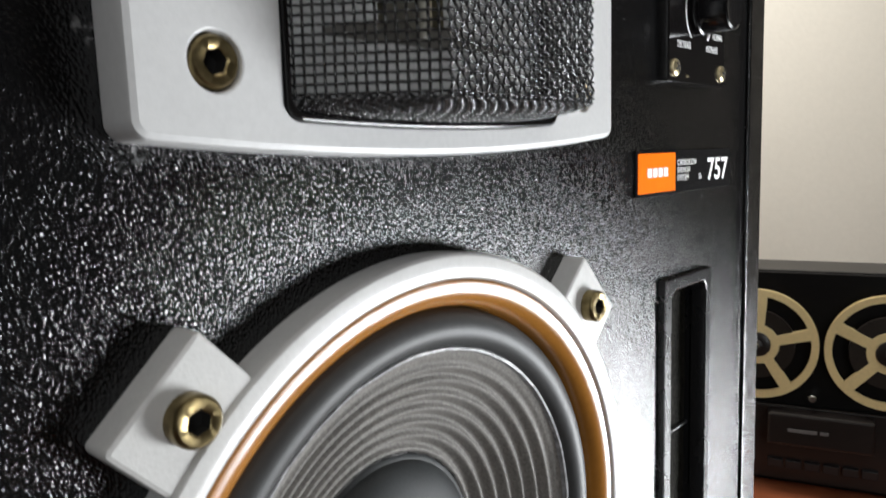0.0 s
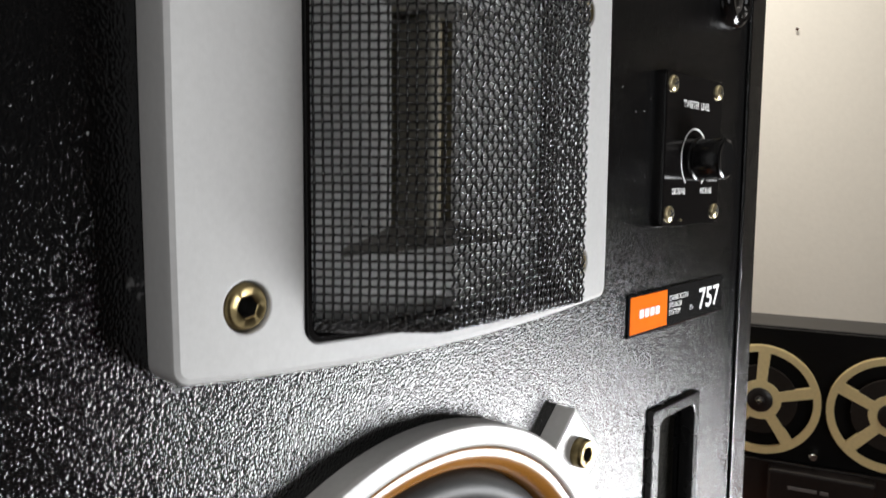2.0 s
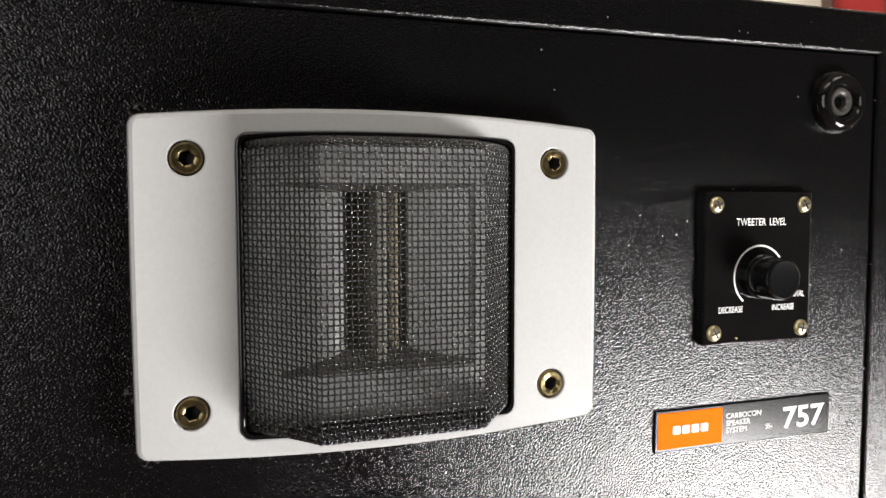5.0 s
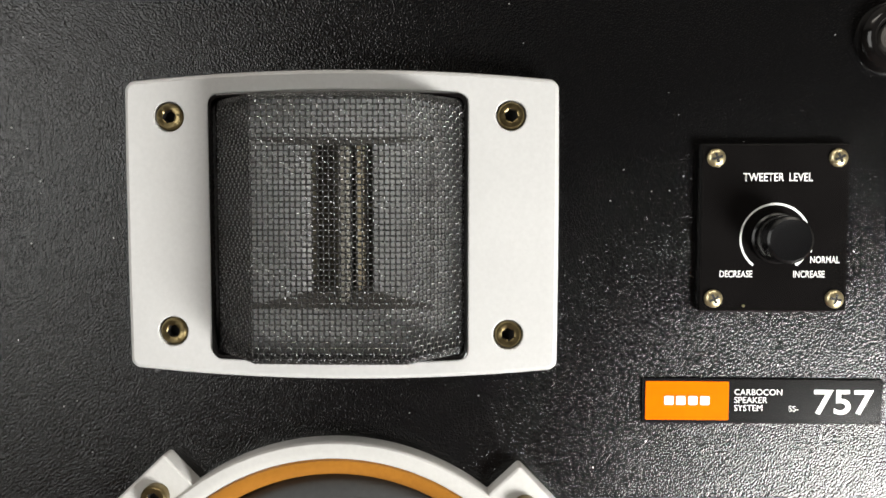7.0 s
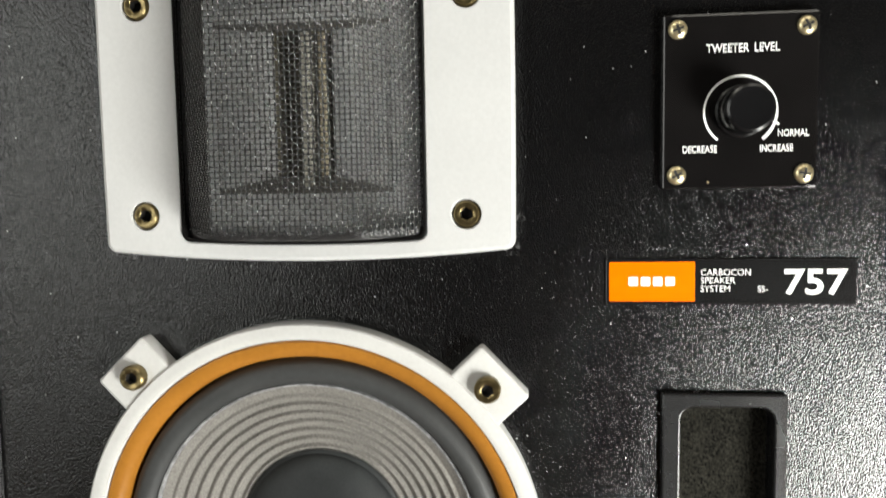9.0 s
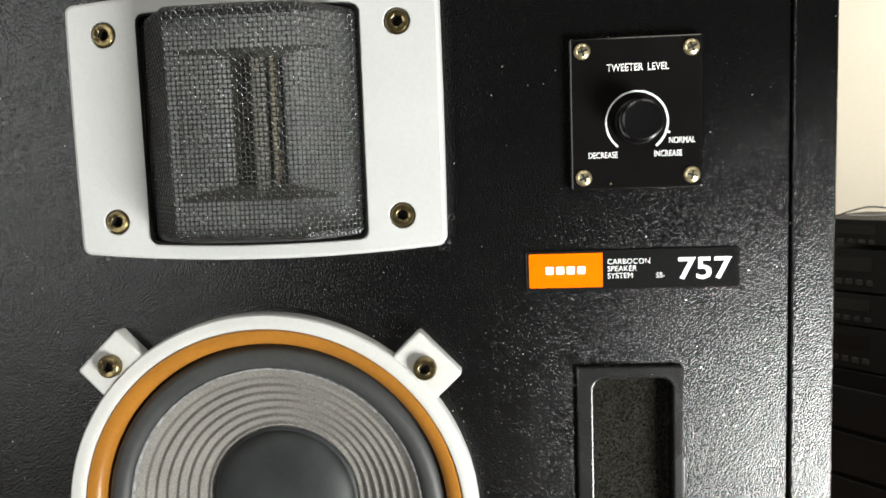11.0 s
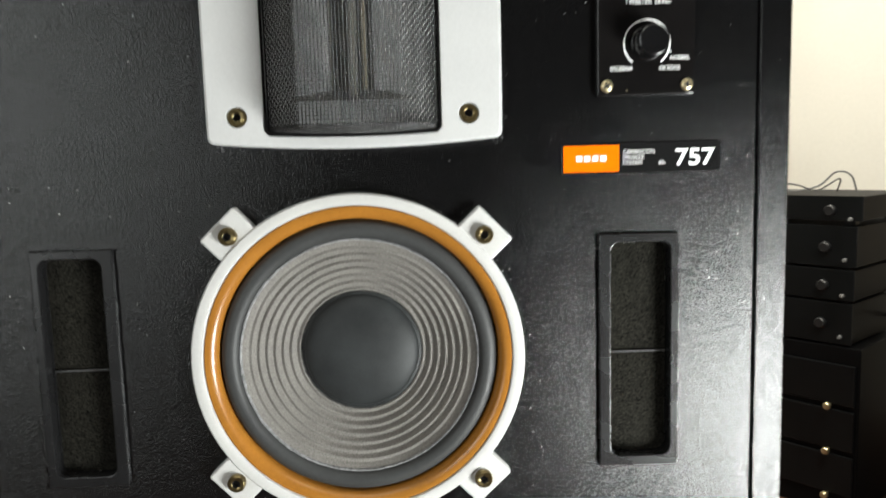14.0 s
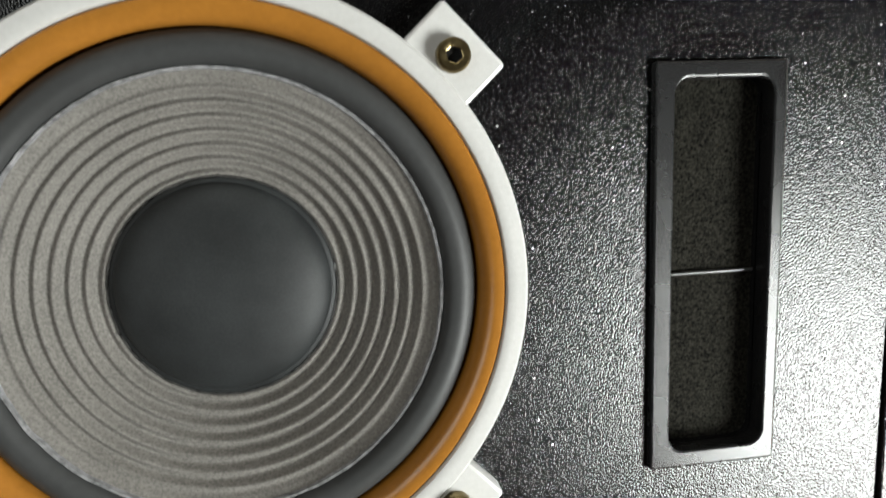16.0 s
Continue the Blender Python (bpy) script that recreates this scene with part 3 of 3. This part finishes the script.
def glue_line():
    bm = lathe([(0.0561, -0.0006), (0.0557, -0.0014), (0.0551, -0.0012), (0.0547, 0.0004)], *MID, n=220)
    for v in bm.verts:
        k = noise.noise(v.co * 260) * 0.0002
        v.co.x += k * (v.co.x - MID[0]) / 0.053
        v.co.z += k * (v.co.z - MID[1]) / 0.053
        v.co.y += 0.0003 * noise.noise(v.co * 120)
    return bm


part("glue_line", glue_line(), GLUE, frame_ring, "uneven pale line of glue round the cone", smooth=True)


def cone_profile():
    out = []
    for i in range(131):
        f = i / 130
        r = 0.0552 - f * (0.0552 - 0.0270)
        y = -0.0004 + 0.0145 * f ** 0.95
        w = min(1, max(0, (f - 0.06) / 0.1)) * min(1, max(0, (0.97 - f) / 0.06))
        out.append((r, y + 0.00075 * w * math.sin(2 * math.pi * 7.4 * (f - 0.06) / 0.92)))
    return out


part("cone", lathe(cone_profile(), *MID, n=160), PAPER, frame_ring, "ribbed grey carbon-paper cone", smooth=True)
part("dust_cap", lathe([(0.0291, 0.0135), (0.0288, 0.0122), (0.0281, 0.0117)] + [(0.0277 * math.cos(t), 0.0121 - 0.0075 * math.sin(t)) for t in np.linspace(0.06, math.pi / 2, 16)], *MID, n=96), CAP, frame_ring, "smooth black domed dust cap", smooth=True)


def cap_glue():
    bm = lathe([(0.0297, 0.0128), (0.0294, 0.0121), (0.0290, 0.0122), (0.0288, 0.0130)], *MID, n=200)
    for v in bm.verts:
        k = noise.noise(v.co * 420)
        v.co.x += 0.0003 * k * (v.co.x - MID[0]) / 0.029
        v.co.z += 0.0003 * k * (v.co.z - MID[1]) / 0.029
        v.co.y += 0.0004 * noise.noise(v.co * 300)
    return bm


part("cap_glue", cap_glue(), CLEARGLUE, frame_ring, "thin glossy line of dried glue round the cap", smooth=True)
part("basket", lathe([(0.0685, 0.003), (0.066, 0.034), (0.03, 0.06), (0, 0.06)], *MID, n=48), INSIDE, frame_ring)

# ---- ports
for s in (1, -1):
    def flip(pts):
        return [(s * x, z) for x, z in (pts if s > 0 else pts[::-1])]
    rim = part("port_frame", slab(flip(rounded(*PORT, 0.0008, steps=2)), [flip(rounded(PX0, PX1, PZ0, PZ1, 0.0042))], -0.0022, 0.004, bevel=0.0007), PORTBLACK, speaker, "satin black plastic port frame", smooth="plate")
    part("duct", slab(flip(rounded(PX0 - 0.0009, PX1 + 0.0009, PZ0 - 0.0009, PZ1 + 0.0009, 0.0046)), [flip(rounded(PX0, PX1, PZ0, PZ1, 0.0042))], 0.0035, 0.016), PORTBLACK, rim)
    bm = bmesh.new()
    nx, nz = 56, 200
    grid = [[None] * (nz + 1) for _ in range(nx + 1)]
    for i in range(nx + 1):
        for k in range(nz + 1):
            x, z = PX0 - 0.0006 + (PX1 - PX0 + 0.0012) * i / nx, PZ0 - 0.0006 + (PZ1 - PZ0 + 0.0012) * k / nz
            grid[i][k] = bm.verts.new((s * x, 0.0058 + 0.0002 * noise.noise(Vector((x * 900, s, z * 900))) + 0.0004 * noise.noise(Vector((x * 90, s, z * 90))), z))
    for i in range(nx):
        for k in range(nz):
            bm.faces.new((grid[i][k], grid[i + 1][k], grid[i + 1][k + 1], grid[i][k + 1]))
    bmesh.ops.recalc_face_normals(bm, faces=bm.faces)
    part("foam_filter", bm, FOAM, rim, "coarse black open-cell foam", smooth=True)
    seam = bmesh.new()
    box_into(seam, min(s * PX0, s * (PX1 - 0.0002)), max(s * PX0, s * (PX1 - 0.0002)), 0.0042, 0.0050, 0.5665, 0.5674, bevel=0.0003)
    part("divider_wire", seam, SEAM, rim, "thin grey wire across the foam")

# ---- tweeter level control
LX0, LX1, LZ0, LZ1 = 0.1108, 0.1553, 0.6876, 0.7390
level = part("level_plate", slab(rounded(LX0, LX1, LZ0, LZ1, 0.0006, steps=2), [], -0.0032, 0.0, bevel=0.0006), GLOSS, speaker, "glossy black tweeter level plate", smooth="plate")
cs = None
for x in (0.1150, 0.1515):
    for z in (0.6918, 0.7346):
        m = pose(x, -0.0033, z, 0, random.uniform(0, 90), 0)
        if cs is None:
            cs = part("screw", cross_screw(0.0028, 0.0013), [BRASS, SOCKET], level, "pale brass cross-head screw", smooth=True, m=m)
        else:
            twin(cs, m, level)
KX, KZ = 0.1332, 0.7103
lettering("TWEETER", 0.0035, KX - 0.0100, -0.0034, 0.7276, WHITE, level, 0.80, bold=0.012)
lettering("LEVEL", 0.0035, KX + 0.0036, -0.0034, 0.7276, WHITE, level, 0.80, bold=0.012)
lettering("DECREASE", 0.0029, KX - 0.0166, -0.0034, 0.6984, WHITE, level, 0.74, bold=0.012)
lettering("INCREASE", 0.0029, KX + 0.0056, -0.0034, 0.6984, WHITE, level, 0.74, bold=0.012)
lettering("NORMAL", 0.0029, KX + 0.0106, -0.0034, 0.7028, WHITE, level, 0.74, bold=0.012)


def dial_arc(a0, a1, r, w0, w1, n=60):
    bm = bmesh.new()
    rows = []
    for i in range(n + 1):
        a = radians(a0 + (a1 - a0) * i / n)
        w = w0 + (w1 - w0) * abs(i / n - 0.35) / 0.65
        rows.append([bm.verts.new((KX + q * math.cos(a), -0.0034, KZ + q * math.sin(a))) for q in (r - w / 2, r + w / 2)])
    for a, b in zip(rows, rows[1:]):
        bm.faces.new((a[0], a[1], b[1], b[0]))
    bmesh.ops.recalc_face_normals(bm, faces=bm.faces)
    return bm


part("dial_arc", dial_arc(232, -17, 0.0104, 0.0006, 0.0008), WHITE, level, "white printed dial arc")
part("dial_arc", dial_arc(-22, -52, 0.0104, 0.0009, 0.0009, 16), WHITE, level, "white printed dial arc")
part("dial_tick", dial_arc(-17.5, -21.5, 0.0108, 0.0020, 0.0020, 4), WHITE, level, "white printed tick at the normal setting")
knob_bm = lathe([(0.0077, -0.0033), (0.0077, -0.0053), (0.0071, -0.0057), (0.0071, -0.0059), (0.0070, -0.0136), (0.0067, -0.0144), (0.0060, -0.0148), (0.0045, -0.0146), (0, -0.0146)], KX, KZ, 48)
knob = part("knob", knob_bm, KNOB, level, "round black control knob", smooth=True)

# tiny raised bead for a small pale speck on the plate
part("plate_speck", lathe([(0.0004, -0.0031), (0.0004, -0.0036), (0.0002, -0.0038), (0, -0.0038)], 0.1241, 0.6896, 12), BRASS, level, "tiny bright speck")

# ---- badge
badge = part("badge", slab(rounded(0.0945, 0.1685, 0.6522, 0.6664, 0.0004, steps=2, arc=2), [], -0.0008, 0.0, bevel=0.0003), BADGE, speaker, "long black badge with an orange field")
part("badge_field", slab(rounded(0.0955, 0.1213, 0.6533, 0.6655, 0.0003, steps=2, arc=2), [], -0.0010, -0.0008, bevel=0.0001), ORANGE, badge, "orange enamel field")
for i in range(4):       # plain light blocks for the maker's mark
    x = 0.1013 + i * 0.0037
    part("mark", slab(rounded(x, x + 0.0029, 0.6581, 0.6609, 0.0004, steps=2, arc=2), [], -0.0012, -0.0010), WHITE, badge)
for k, words in enumerate(("CARBOCON", "SPEAKER", "SYSTEM")):
    lettering(words, 0.0027, 0.1229, -0.0009, 0.6613 - 0.0025 * k, WHITE, badge, 0.98)
lettering("SS-", 0.0026, 0.1397, -0.0009, 0.6562, WHITE, badge, 1.0)
lettering("757", 0.0107, 0.1471, -0.0009, 0.6556, WHITE, badge, 1.15, bold=0.018)

# ---- grommet for the front grille
GX, GZ = 0.1678, 0.7705
prof = [(0.0110, 0.0), (0.0108, -0.0018), (0.0098, -0.0036), (0.0084, -0.0044), (0.0070, -0.0042), (0.0058, -0.0030), (0.0052, -0.0012), (0.0050, 0.004)]
grommet = part("grille_socket", lathe(prof, GX, GZ, 64), GLOSS, speaker, "glossy black round socket for the grille peg", smooth=True)
part("socket_liner", lathe([(0.0051, -0.0016), (0.0046, -0.0026), (0.0036, -0.0026), (0.0027, -0.0018), (0.0024, 0.004)], GX, GZ, 40), material("dull_steel_liner", (0.07, 0.065, 0.06), 0.35, 0.3, grain=0.1), grommet, "dull grey liner", smooth=True)
part("socket_bottom", lathe([(0.0026, 0.002), (0, 0.002)], GX, GZ, 24), SOCKET, grommet)

# ---------------------------------------------------------------- the tape deck on its sideboard
BOARD = 0.565
DECK = pose(1.142, 0.217, 0, 0, 0, -75)
sideboard = thing("sideboard", DECK, "low red-brown wooden sideboard carrying the tape deck", "sideboard")
part("top", boxes((-0.34, 0.62, -0.16, 0.27, BOARD - 0.03, BOARD), bevel=0.003), SIDEWOOD, sideboard)
part("carcass", boxes((-0.32, 0.60, -0.13, 0.27, 0.06, BOARD - 0.03), bevel=0.002), SIDEWOOD, sideboard)
part("plinth", boxes((-0.30, 0.57, -0.10, 0.26, 0.0, 0.06)), SATIN, sideboard)

deck = thing("tape_deck", DECK @ pose(0, 0, BOARD), "black reel-to-reel tape deck with two gold reels on a sideboard", "tape deck")
part("case", boxes((-0.217, 0.217, 0.003, 0.12, 0.0, 0.352), bevel=0.004), DECKBLACK, deck)
part("upper_panel", boxes((-0.214, 0.214, -0.002, 0.003, 0.135, 0.349), bevel=0.001), DECKBLACK, deck)
part("lower_panel", boxes((-0.214, 0.214, -0.006, 0.003, 0.008, 0.132), bevel=0.002), DECKGREY, deck, "dark grey control panel")
part("head_cover", boxes((-0.075, 0.075, -0.040, -0.006, 0.078, 0.130), bevel=0.004), DECKGREY, deck)
part("label_bar", boxes((-0.045, -0.004, -0.0415, -0.040, 0.102, 0.107), (0.0, 0.012, -0.0415, -0.040, 0.102, 0.107)), CABLE, deck, "pale unreadable print")
for i in range(6):
    part("button", boxes((-0.075 + i * 0.027, -0.052 + i * 0.027, -0.014, -0.006, 0.030, 0.044), bevel=0.0015), SATIN, deck)
for x in (-0.19, -0.155, 0.15, 0.185):
    part("control_knob", lathe([(0.012, -0.006), (0.012, -0.018), (0.010, -0.021), (0, -0.021)], x, 0.05, 24), SATIN, deck, smooth=True)
for x in (-0.19, -0.155):
    part("control_knob", lathe([(0.010, -0.006), (0.010, -0.016), (0.008, -0.018), (0, -0.018)], x, 0.085, 24), STEEL, deck, smooth=True)
for x in (0.10, 0.165):
    part("meter", boxes((x, x + 0.055, -0.009, -0.006, 0.075, 0.112), bevel=0.001), GLOSS, deck)
part("guide_roller", lathe([(0.006, -0.002), (0.006, -0.02), (0.0045, -0.022), (0, -0.022)], -0.012, 0.152, 24), STEEL, deck, smooth=True)


def reel_window(k):
    """One of five openings between the spokes."""
    a0, pts = radians(90 + 72 * k + 36), []
    ro, ri, half = 0.0775, 0.032, 0.0070
    for i in range(13):
        lim = math.asin(half * 1.25 / ro)
        a = -radians(36) + lim + (2 * radians(36) - 2 * lim) * i / 12
        pts.append((ro * math.cos(a0 + a), ro * math.sin(a0 + a)))
    for i in range(7):
        lim = math.asin(half * 1.15 / ri)
        a = radians(36) - lim - (2 * radians(36) - 2 * lim) * i / 6
        pts.append((ri * math.cos(a0 + a), ri * math.sin(a0 + a)))
    return pts


for x, spin in ((-0.093, 3), (0.0905, 8)):
    m = pose(x, -0.004, 0.235, 0, spin, 0)
    flange = part("reel", slab(circle(0, 0, 0.0885, 72), [reel_window(k) for k in range(5)], -0.0200, -0.0185, bevel=0.0003), GOLD, deck, "gold five-spoke tape reel", m=m)
    part("rear_flange", slab(circle(0, 0, 0.0885, 72), [reel_window(k) for k in range(5)], -0.0115, -0.0105), GOLD, flange)
    part("tape_pack", lathe([(0.0, -0.0115), (0.055, -0.0115), (0.055, -0.0185), (0, -0.0185)], 0, 0, 64), TAPE, flange, smooth=True)
    part("hub", lathe([(0.0195, -0.0185), (0.0195, -0.0225), (0.017, -0.0240), (0.0075, -0.0240), (0.0070, -0.0300), (0.0055, -0.0310), (0, -0.0310)], 0, 0, 40), DECKGREY, flange, "dark hub", smooth=True)
    part("spindle", lathe([(0.004, 0.002), (0.004, -0.034), (0.003, -0.036), (0, -0.036)], 0, 0, 16), STEEL, flange, smooth=True)

# ---------------------------------------------------------------- rack of small-parts bins
rack = thing("bin_rack", ROOM @ pose(0.0, 2.80, 0), "dark brown steel rack with double rails holding storage bins", "storage rack")
COLS = [-0.17 + 0.193 * i for i in range(7)]
for u in COLS:
    part("post", boxes((u - 0.019, u + 0.019, -0.02, 0.03, 0, 2.32), bevel=0.003), RACK, rack)
for z in (0.36, 1.545, 1.70, 2.005, 2.30):
    part("rail", boxes((COLS[0] - 0.019, COLS[-1] + 0.019, -0.035, -0.021, z - 0.014, z + 0.014), bevel=0.002), RACK, rack)
part("back_panel", boxes((COLS[0], COLS[-1], 0.26, 0.28, 0.3, 2.32)), INSIDE, rack)
levels = [0.36 + 0.0885 * k for k in range(13)] + [1.70 + 0.0905 * k for k in range(3)] + [2.02 + 0.0885 * k for k in range(3)]
for z in levels:
    part("shelf", boxes((COLS[0], COLS[-1], 0.031, 0.26, z + 0.0045, z + 0.0075)), RACK, rack)


def bin_mesh(mat, name):
    """An open-fronted stacking bin with a low sloping lip."""
    bm = bmesh.new()
    w, h, d, t = 0.160, 0.0835, 0.20, 0.003
    prof_out = [(0.004, 0.0), (-0.014, 0.080), (0.004, 0.081), (0.012, h), (d, h), (d, 0)]
    for x in (-w / 2, w / 2 - t):
        a = [bm.verts.new((x, y, z)) for y, z in prof_out]
        b = [bm.verts.new((x + t, y, z)) for y, z in prof_out]
        bm.faces.new(a)
        bm.faces.new(b)
        for i in range(len(a)):
            bm.faces.new((a[i], a[(i + 1) % len(a)], b[(i + 1) % len(b)], b[i]))
    box_into(bm, -w / 2 + t, w / 2 - t, 0.0, d, 0.0, t)
    box_into(bm, -w / 2 + t, w / 2 - t, d - t, d, t, h)
    front = [(0.004, 0.0), (-0.014, 0.080), (-0.011, 0.080), (0.007, 0.0)]
    a = [bm.verts.new((-w / 2 + t, y, z)) for y, z in front]
    b = [bm.verts.new((w / 2 - t, y, z)) for y, z in front]
    for i in range(4):
        bm.faces.new((a[i], a[(i + 1) % 4], b[(i + 1) % 4], b[i]))
    bmesh.ops.recalc_face_normals(bm, faces=bm.faces)
    ob = part(name, bm, mat, None)
    return ob


bins = {}
for ci in range(6):
    for zi, z in enumerate(levels):
        red = 13 <= zi <= 15 and ci not in (1,)
        mat = REDBIN if red else YELLOWBIN
        if zi == 12 or (zi >= 16 and (ci + zi) % 3 == 0 and ci > 3):
            continue
        m = ROOM @ pose((COLS[ci] + COLS[ci + 1]) / 2 + random.uniform(-0.001, 0.001), 2.80 + 0.034 + random.uniform(-0.004, 0.012) - 0.02, z + 0.0077, 0, 0, random.uniform(-1.2, 1.2))
        if mat not in bins:
            ob = bin_mesh(mat, "storage_bin")
            tagged(ob, ("red" if red else "yellow") + " plastic open-fronted storage bin on a rack", "storage bin", ("red" if red else "yellow") + " storage bins on the rack")
            ob.matrix_world = m
            bins[mat] = ob
        else:
            copy_thing(bins[mat], m)

# black cabinet standing before the rack
tall = thing("floor_cabinet", ROOM @ pose(0.36, 2.20, 0), "plain dull black upright cabinet before the bin rack", "cabinet")
part("body", boxes((-0.166, 0.166, -0.13, 0.2, 0.0, 0.955), bevel=0.004), AMPBLACK, tall)
part("front_panel", boxes((-0.155, 0.155, -0.136, -0.13, 0.02, 0.94), bevel=0.002), DECKBLACK, tall)

# ---------------------------------------------------------------- hi-fi units on a low cabinet
low = thing("equipment_cabinet", ROOM @ pose(-0.82, 2.30, 0), "black glossy low cabinet with round metal knobs, under the hi-fi units", "cabinet")
part("body", boxes((-0.26, 0.255, -0.18, 0.25, 0.0, 0.525), bevel=0.004), AMPBLACK, low)
for z in (0.13, 0.27, 0.41):
    part("drawer_front", boxes((-0.25, 0.245, -0.190, -0.181, z - 0.062, z + 0.062), bevel=0.003), AMPFACE, low)
    part("knob", lathe([(0.006, -0.190), (0.006, -0.202), (0.011, -0.206), (0.011, -0.212), (0.008, -0.216), (0, -0.217)], 0.175, z - 0.07 + 0.004, 24), BRASS, low, "brass knob", smooth=True)
z = 0.525
for k, (h, w, d, right, words) in enumerate(((0.132, 0.43, 0.33, -0.595, "integrated amplifier"), (0.100, 0.43, 0.34, -0.592, "tuner"), (0.130, 0.43, 0.36, -0.588, "receiver"), (0.088, 0.44, 0.38, -0.575, "cassette deck"))):
    foot = 0.016 if k == 3 else 0.008
    unit = thing("hifi_unit", ROOM @ pose(right - w / 2, 2.12, z), "black hi-fi " + words + " in a stack of equipment", "hi-fi unit", "stack of hi-fi units")
    part("case", boxes((-w / 2, w / 2, 0.006, d, foot, h - 0.002), bevel=0.003), AMPBLACK, unit)
    part("front_panel", boxes((-w / 2 - 0.002, w / 2 + 0.002, 0.0, 0.0058, foot - 0.002, h - 0.001), bevel=0.002), AMPFACE, unit)
    for sx in (-1, 1):
        part("foot", boxes((sx * w * 0.4 - 0.015, sx * w * 0.4 + 0.015, 0.03, 0.06, 0.0, foot)), SATIN, unit)
        part("foot", boxes((sx * w * 0.4 - 0.015, sx * w * 0.4 + 0.015, d - 0.06, d - 0.03, 0.0, foot)), SATIN, unit)
    part("volume_knob", lathe([(0.016, 0.0), (0.016, -0.014), (0.013, -0.017), (0, -0.017)], w * 0.30, h * 0.5, 32), SATIN, unit, smooth=True)
    part("small_knob", lathe([(0.006, 0.0), (0.006, -0.010), (0.004, -0.012), (0, -0.012)], w * 0.43, h * 0.22, 20), CABLE, unit, smooth=True)
    part("display_window", boxes((-w * 0.40, -w * 0.02, -0.002, -0.0002, h * 0.5, h * 0.82)), GLOSS, unit)
    for i in range(6):
        part("button", boxes((-w * 0.40 + i * 0.03, -w * 0.40 + i * 0.03 + 0.018, -0.005, -0.0002, h * 0.2, h * 0.32), bevel=0.001), SATIN, unit)
    z += h
STACK = z


def cable(name, points, radius, mat, label):
    pts = []
    ctrl = [Vector(p) for p in points]
    ctrl = [2 * ctrl[0] - ctrl[1]] + ctrl + [2 * ctrl[-1] - ctrl[-2]]
    for i in range(1, len(ctrl) - 2):
        for k in range(10):
            t = k / 10
            a, b, c, d = ctrl[i - 1:i + 3]
            pts.append(0.5 * ((2 * b) + (c - a) * t + (2 * a - 5 * b + 4 * c - d) * t * t + (3 * b - a - 3 * c + d) * t ** 3))
    pts.append(ctrl[-2])
    me_ = tube_mesh([[tuple(p) for p in pts]], radius, 6)
    me_.materials.append(mat)
    ob = new(name, me_)
    ob.matrix_world = ROOM
    return tagged(ob, label, "cable")


cable("cable", [(-0.92, 2.2, STACK + 0.004), (-0.84, 2.22, STACK + 0.005), (-0.76, 2.25, STACK + 0.02), (-0.705, 2.25, STACK + 0.065), (-0.665, 2.26, STACK + 0.055), (-0.65, 2.27, STACK + 0.004)], 0.003, CABLE, "thin grey cable looped on the hi-fi stack")
cable("cable", [(-0.95, 2.18, STACK + 0.004), (-0.87, 2.2, STACK + 0.03), (-0.80, 2.2, STACK + 0.026), (-0.74, 2.2, STACK + 0.01), (-0.69, 2.24, STACK + 0.045), (-0.72, 2.3, STACK + 0.004)], 0.0025, SATIN, "thin black cable looped on the hi-fi stack")
cable("cable", [(-0.585, 2.44, 0.80), (-0.555, 2.45, 0.78), (-0.552, 2.45, 0.70), (-0.57, 2.45, 0.66), (-0.58, 2.44, 0.64)], 0.004, SATIN, "black cable hanging behind the hi-fi stack")
cable("cable", [(-0.59, 2.40, 0.66), (-0.53, 2.38, 0.64), (-0.47, 2.36, 0.655), (-0.42, 2.36, 0.64)], 0.008, SATIN, "thick black cable between stack and cabinet")
cable("cable", [(-0.59, 2.40, 0.58), (-0.54, 2.38, 0.60), (-0.47, 2.36, 0.645), (-0.42, 2.36, 0.60)], 0.008, SATIN, "thick black cable between stack and cabinet")

# ---------------------------------------------------------------- case on a low box with round gold rims
lowbox = thing("drum_box", ROOM @ pose(-0.20, 2.15, 0), "dark box with round dull-gold rims on its front", "speaker box")
part("body", boxes((-0.24, 0.24, -0.14, 0.25, 0.0, 0.30), bevel=0.004), AMPBLACK, lowbox)
for x, zz, r in ((-0.195, 0.225, 0.034), (-0.165, 0.095, 0.060), (0.05, 0.15, 0.10)):
    part("rim", lathe([(r, -0.141), (r, -0.152), (r * 0.93, -0.156), (r * 0.8, -0.150), (r * 0.55, -0.1425), (r * 0.5, -0.1415)], x, zz, 40), DIMGOLD, lowbox, "dull gold ring", smooth=True)
case = thing("equipment_case", ROOM @ pose(-0.20, 2.15, 0.30), "dark green-grey equipment case on a low box", "case")
part("body", boxes((-0.225, 0.225, -0.15, 0.25, 0.0, 0.51), bevel=0.006), GREENBOX, case)
part("front_strip", boxes((-0.20, 0.20, -0.1525, -0.15, 0.09, 0.094)), CABLE, case)
carton = thing("carton", ROOM @ pose(-0.25, 1.88, 0, 0, 0, 12), "small white carton with a red lid on the floor", "carton")
part("body", boxes((-0.07, 0.07, -0.04, 0.04, 0.0, 0.05), bevel=0.001), CARTON, carton)
part("lid", boxes((-0.071, 0.071, -0.041, 0.041, 0.05, 0.056), bevel=0.001), REDBIN, carton, "red lid")
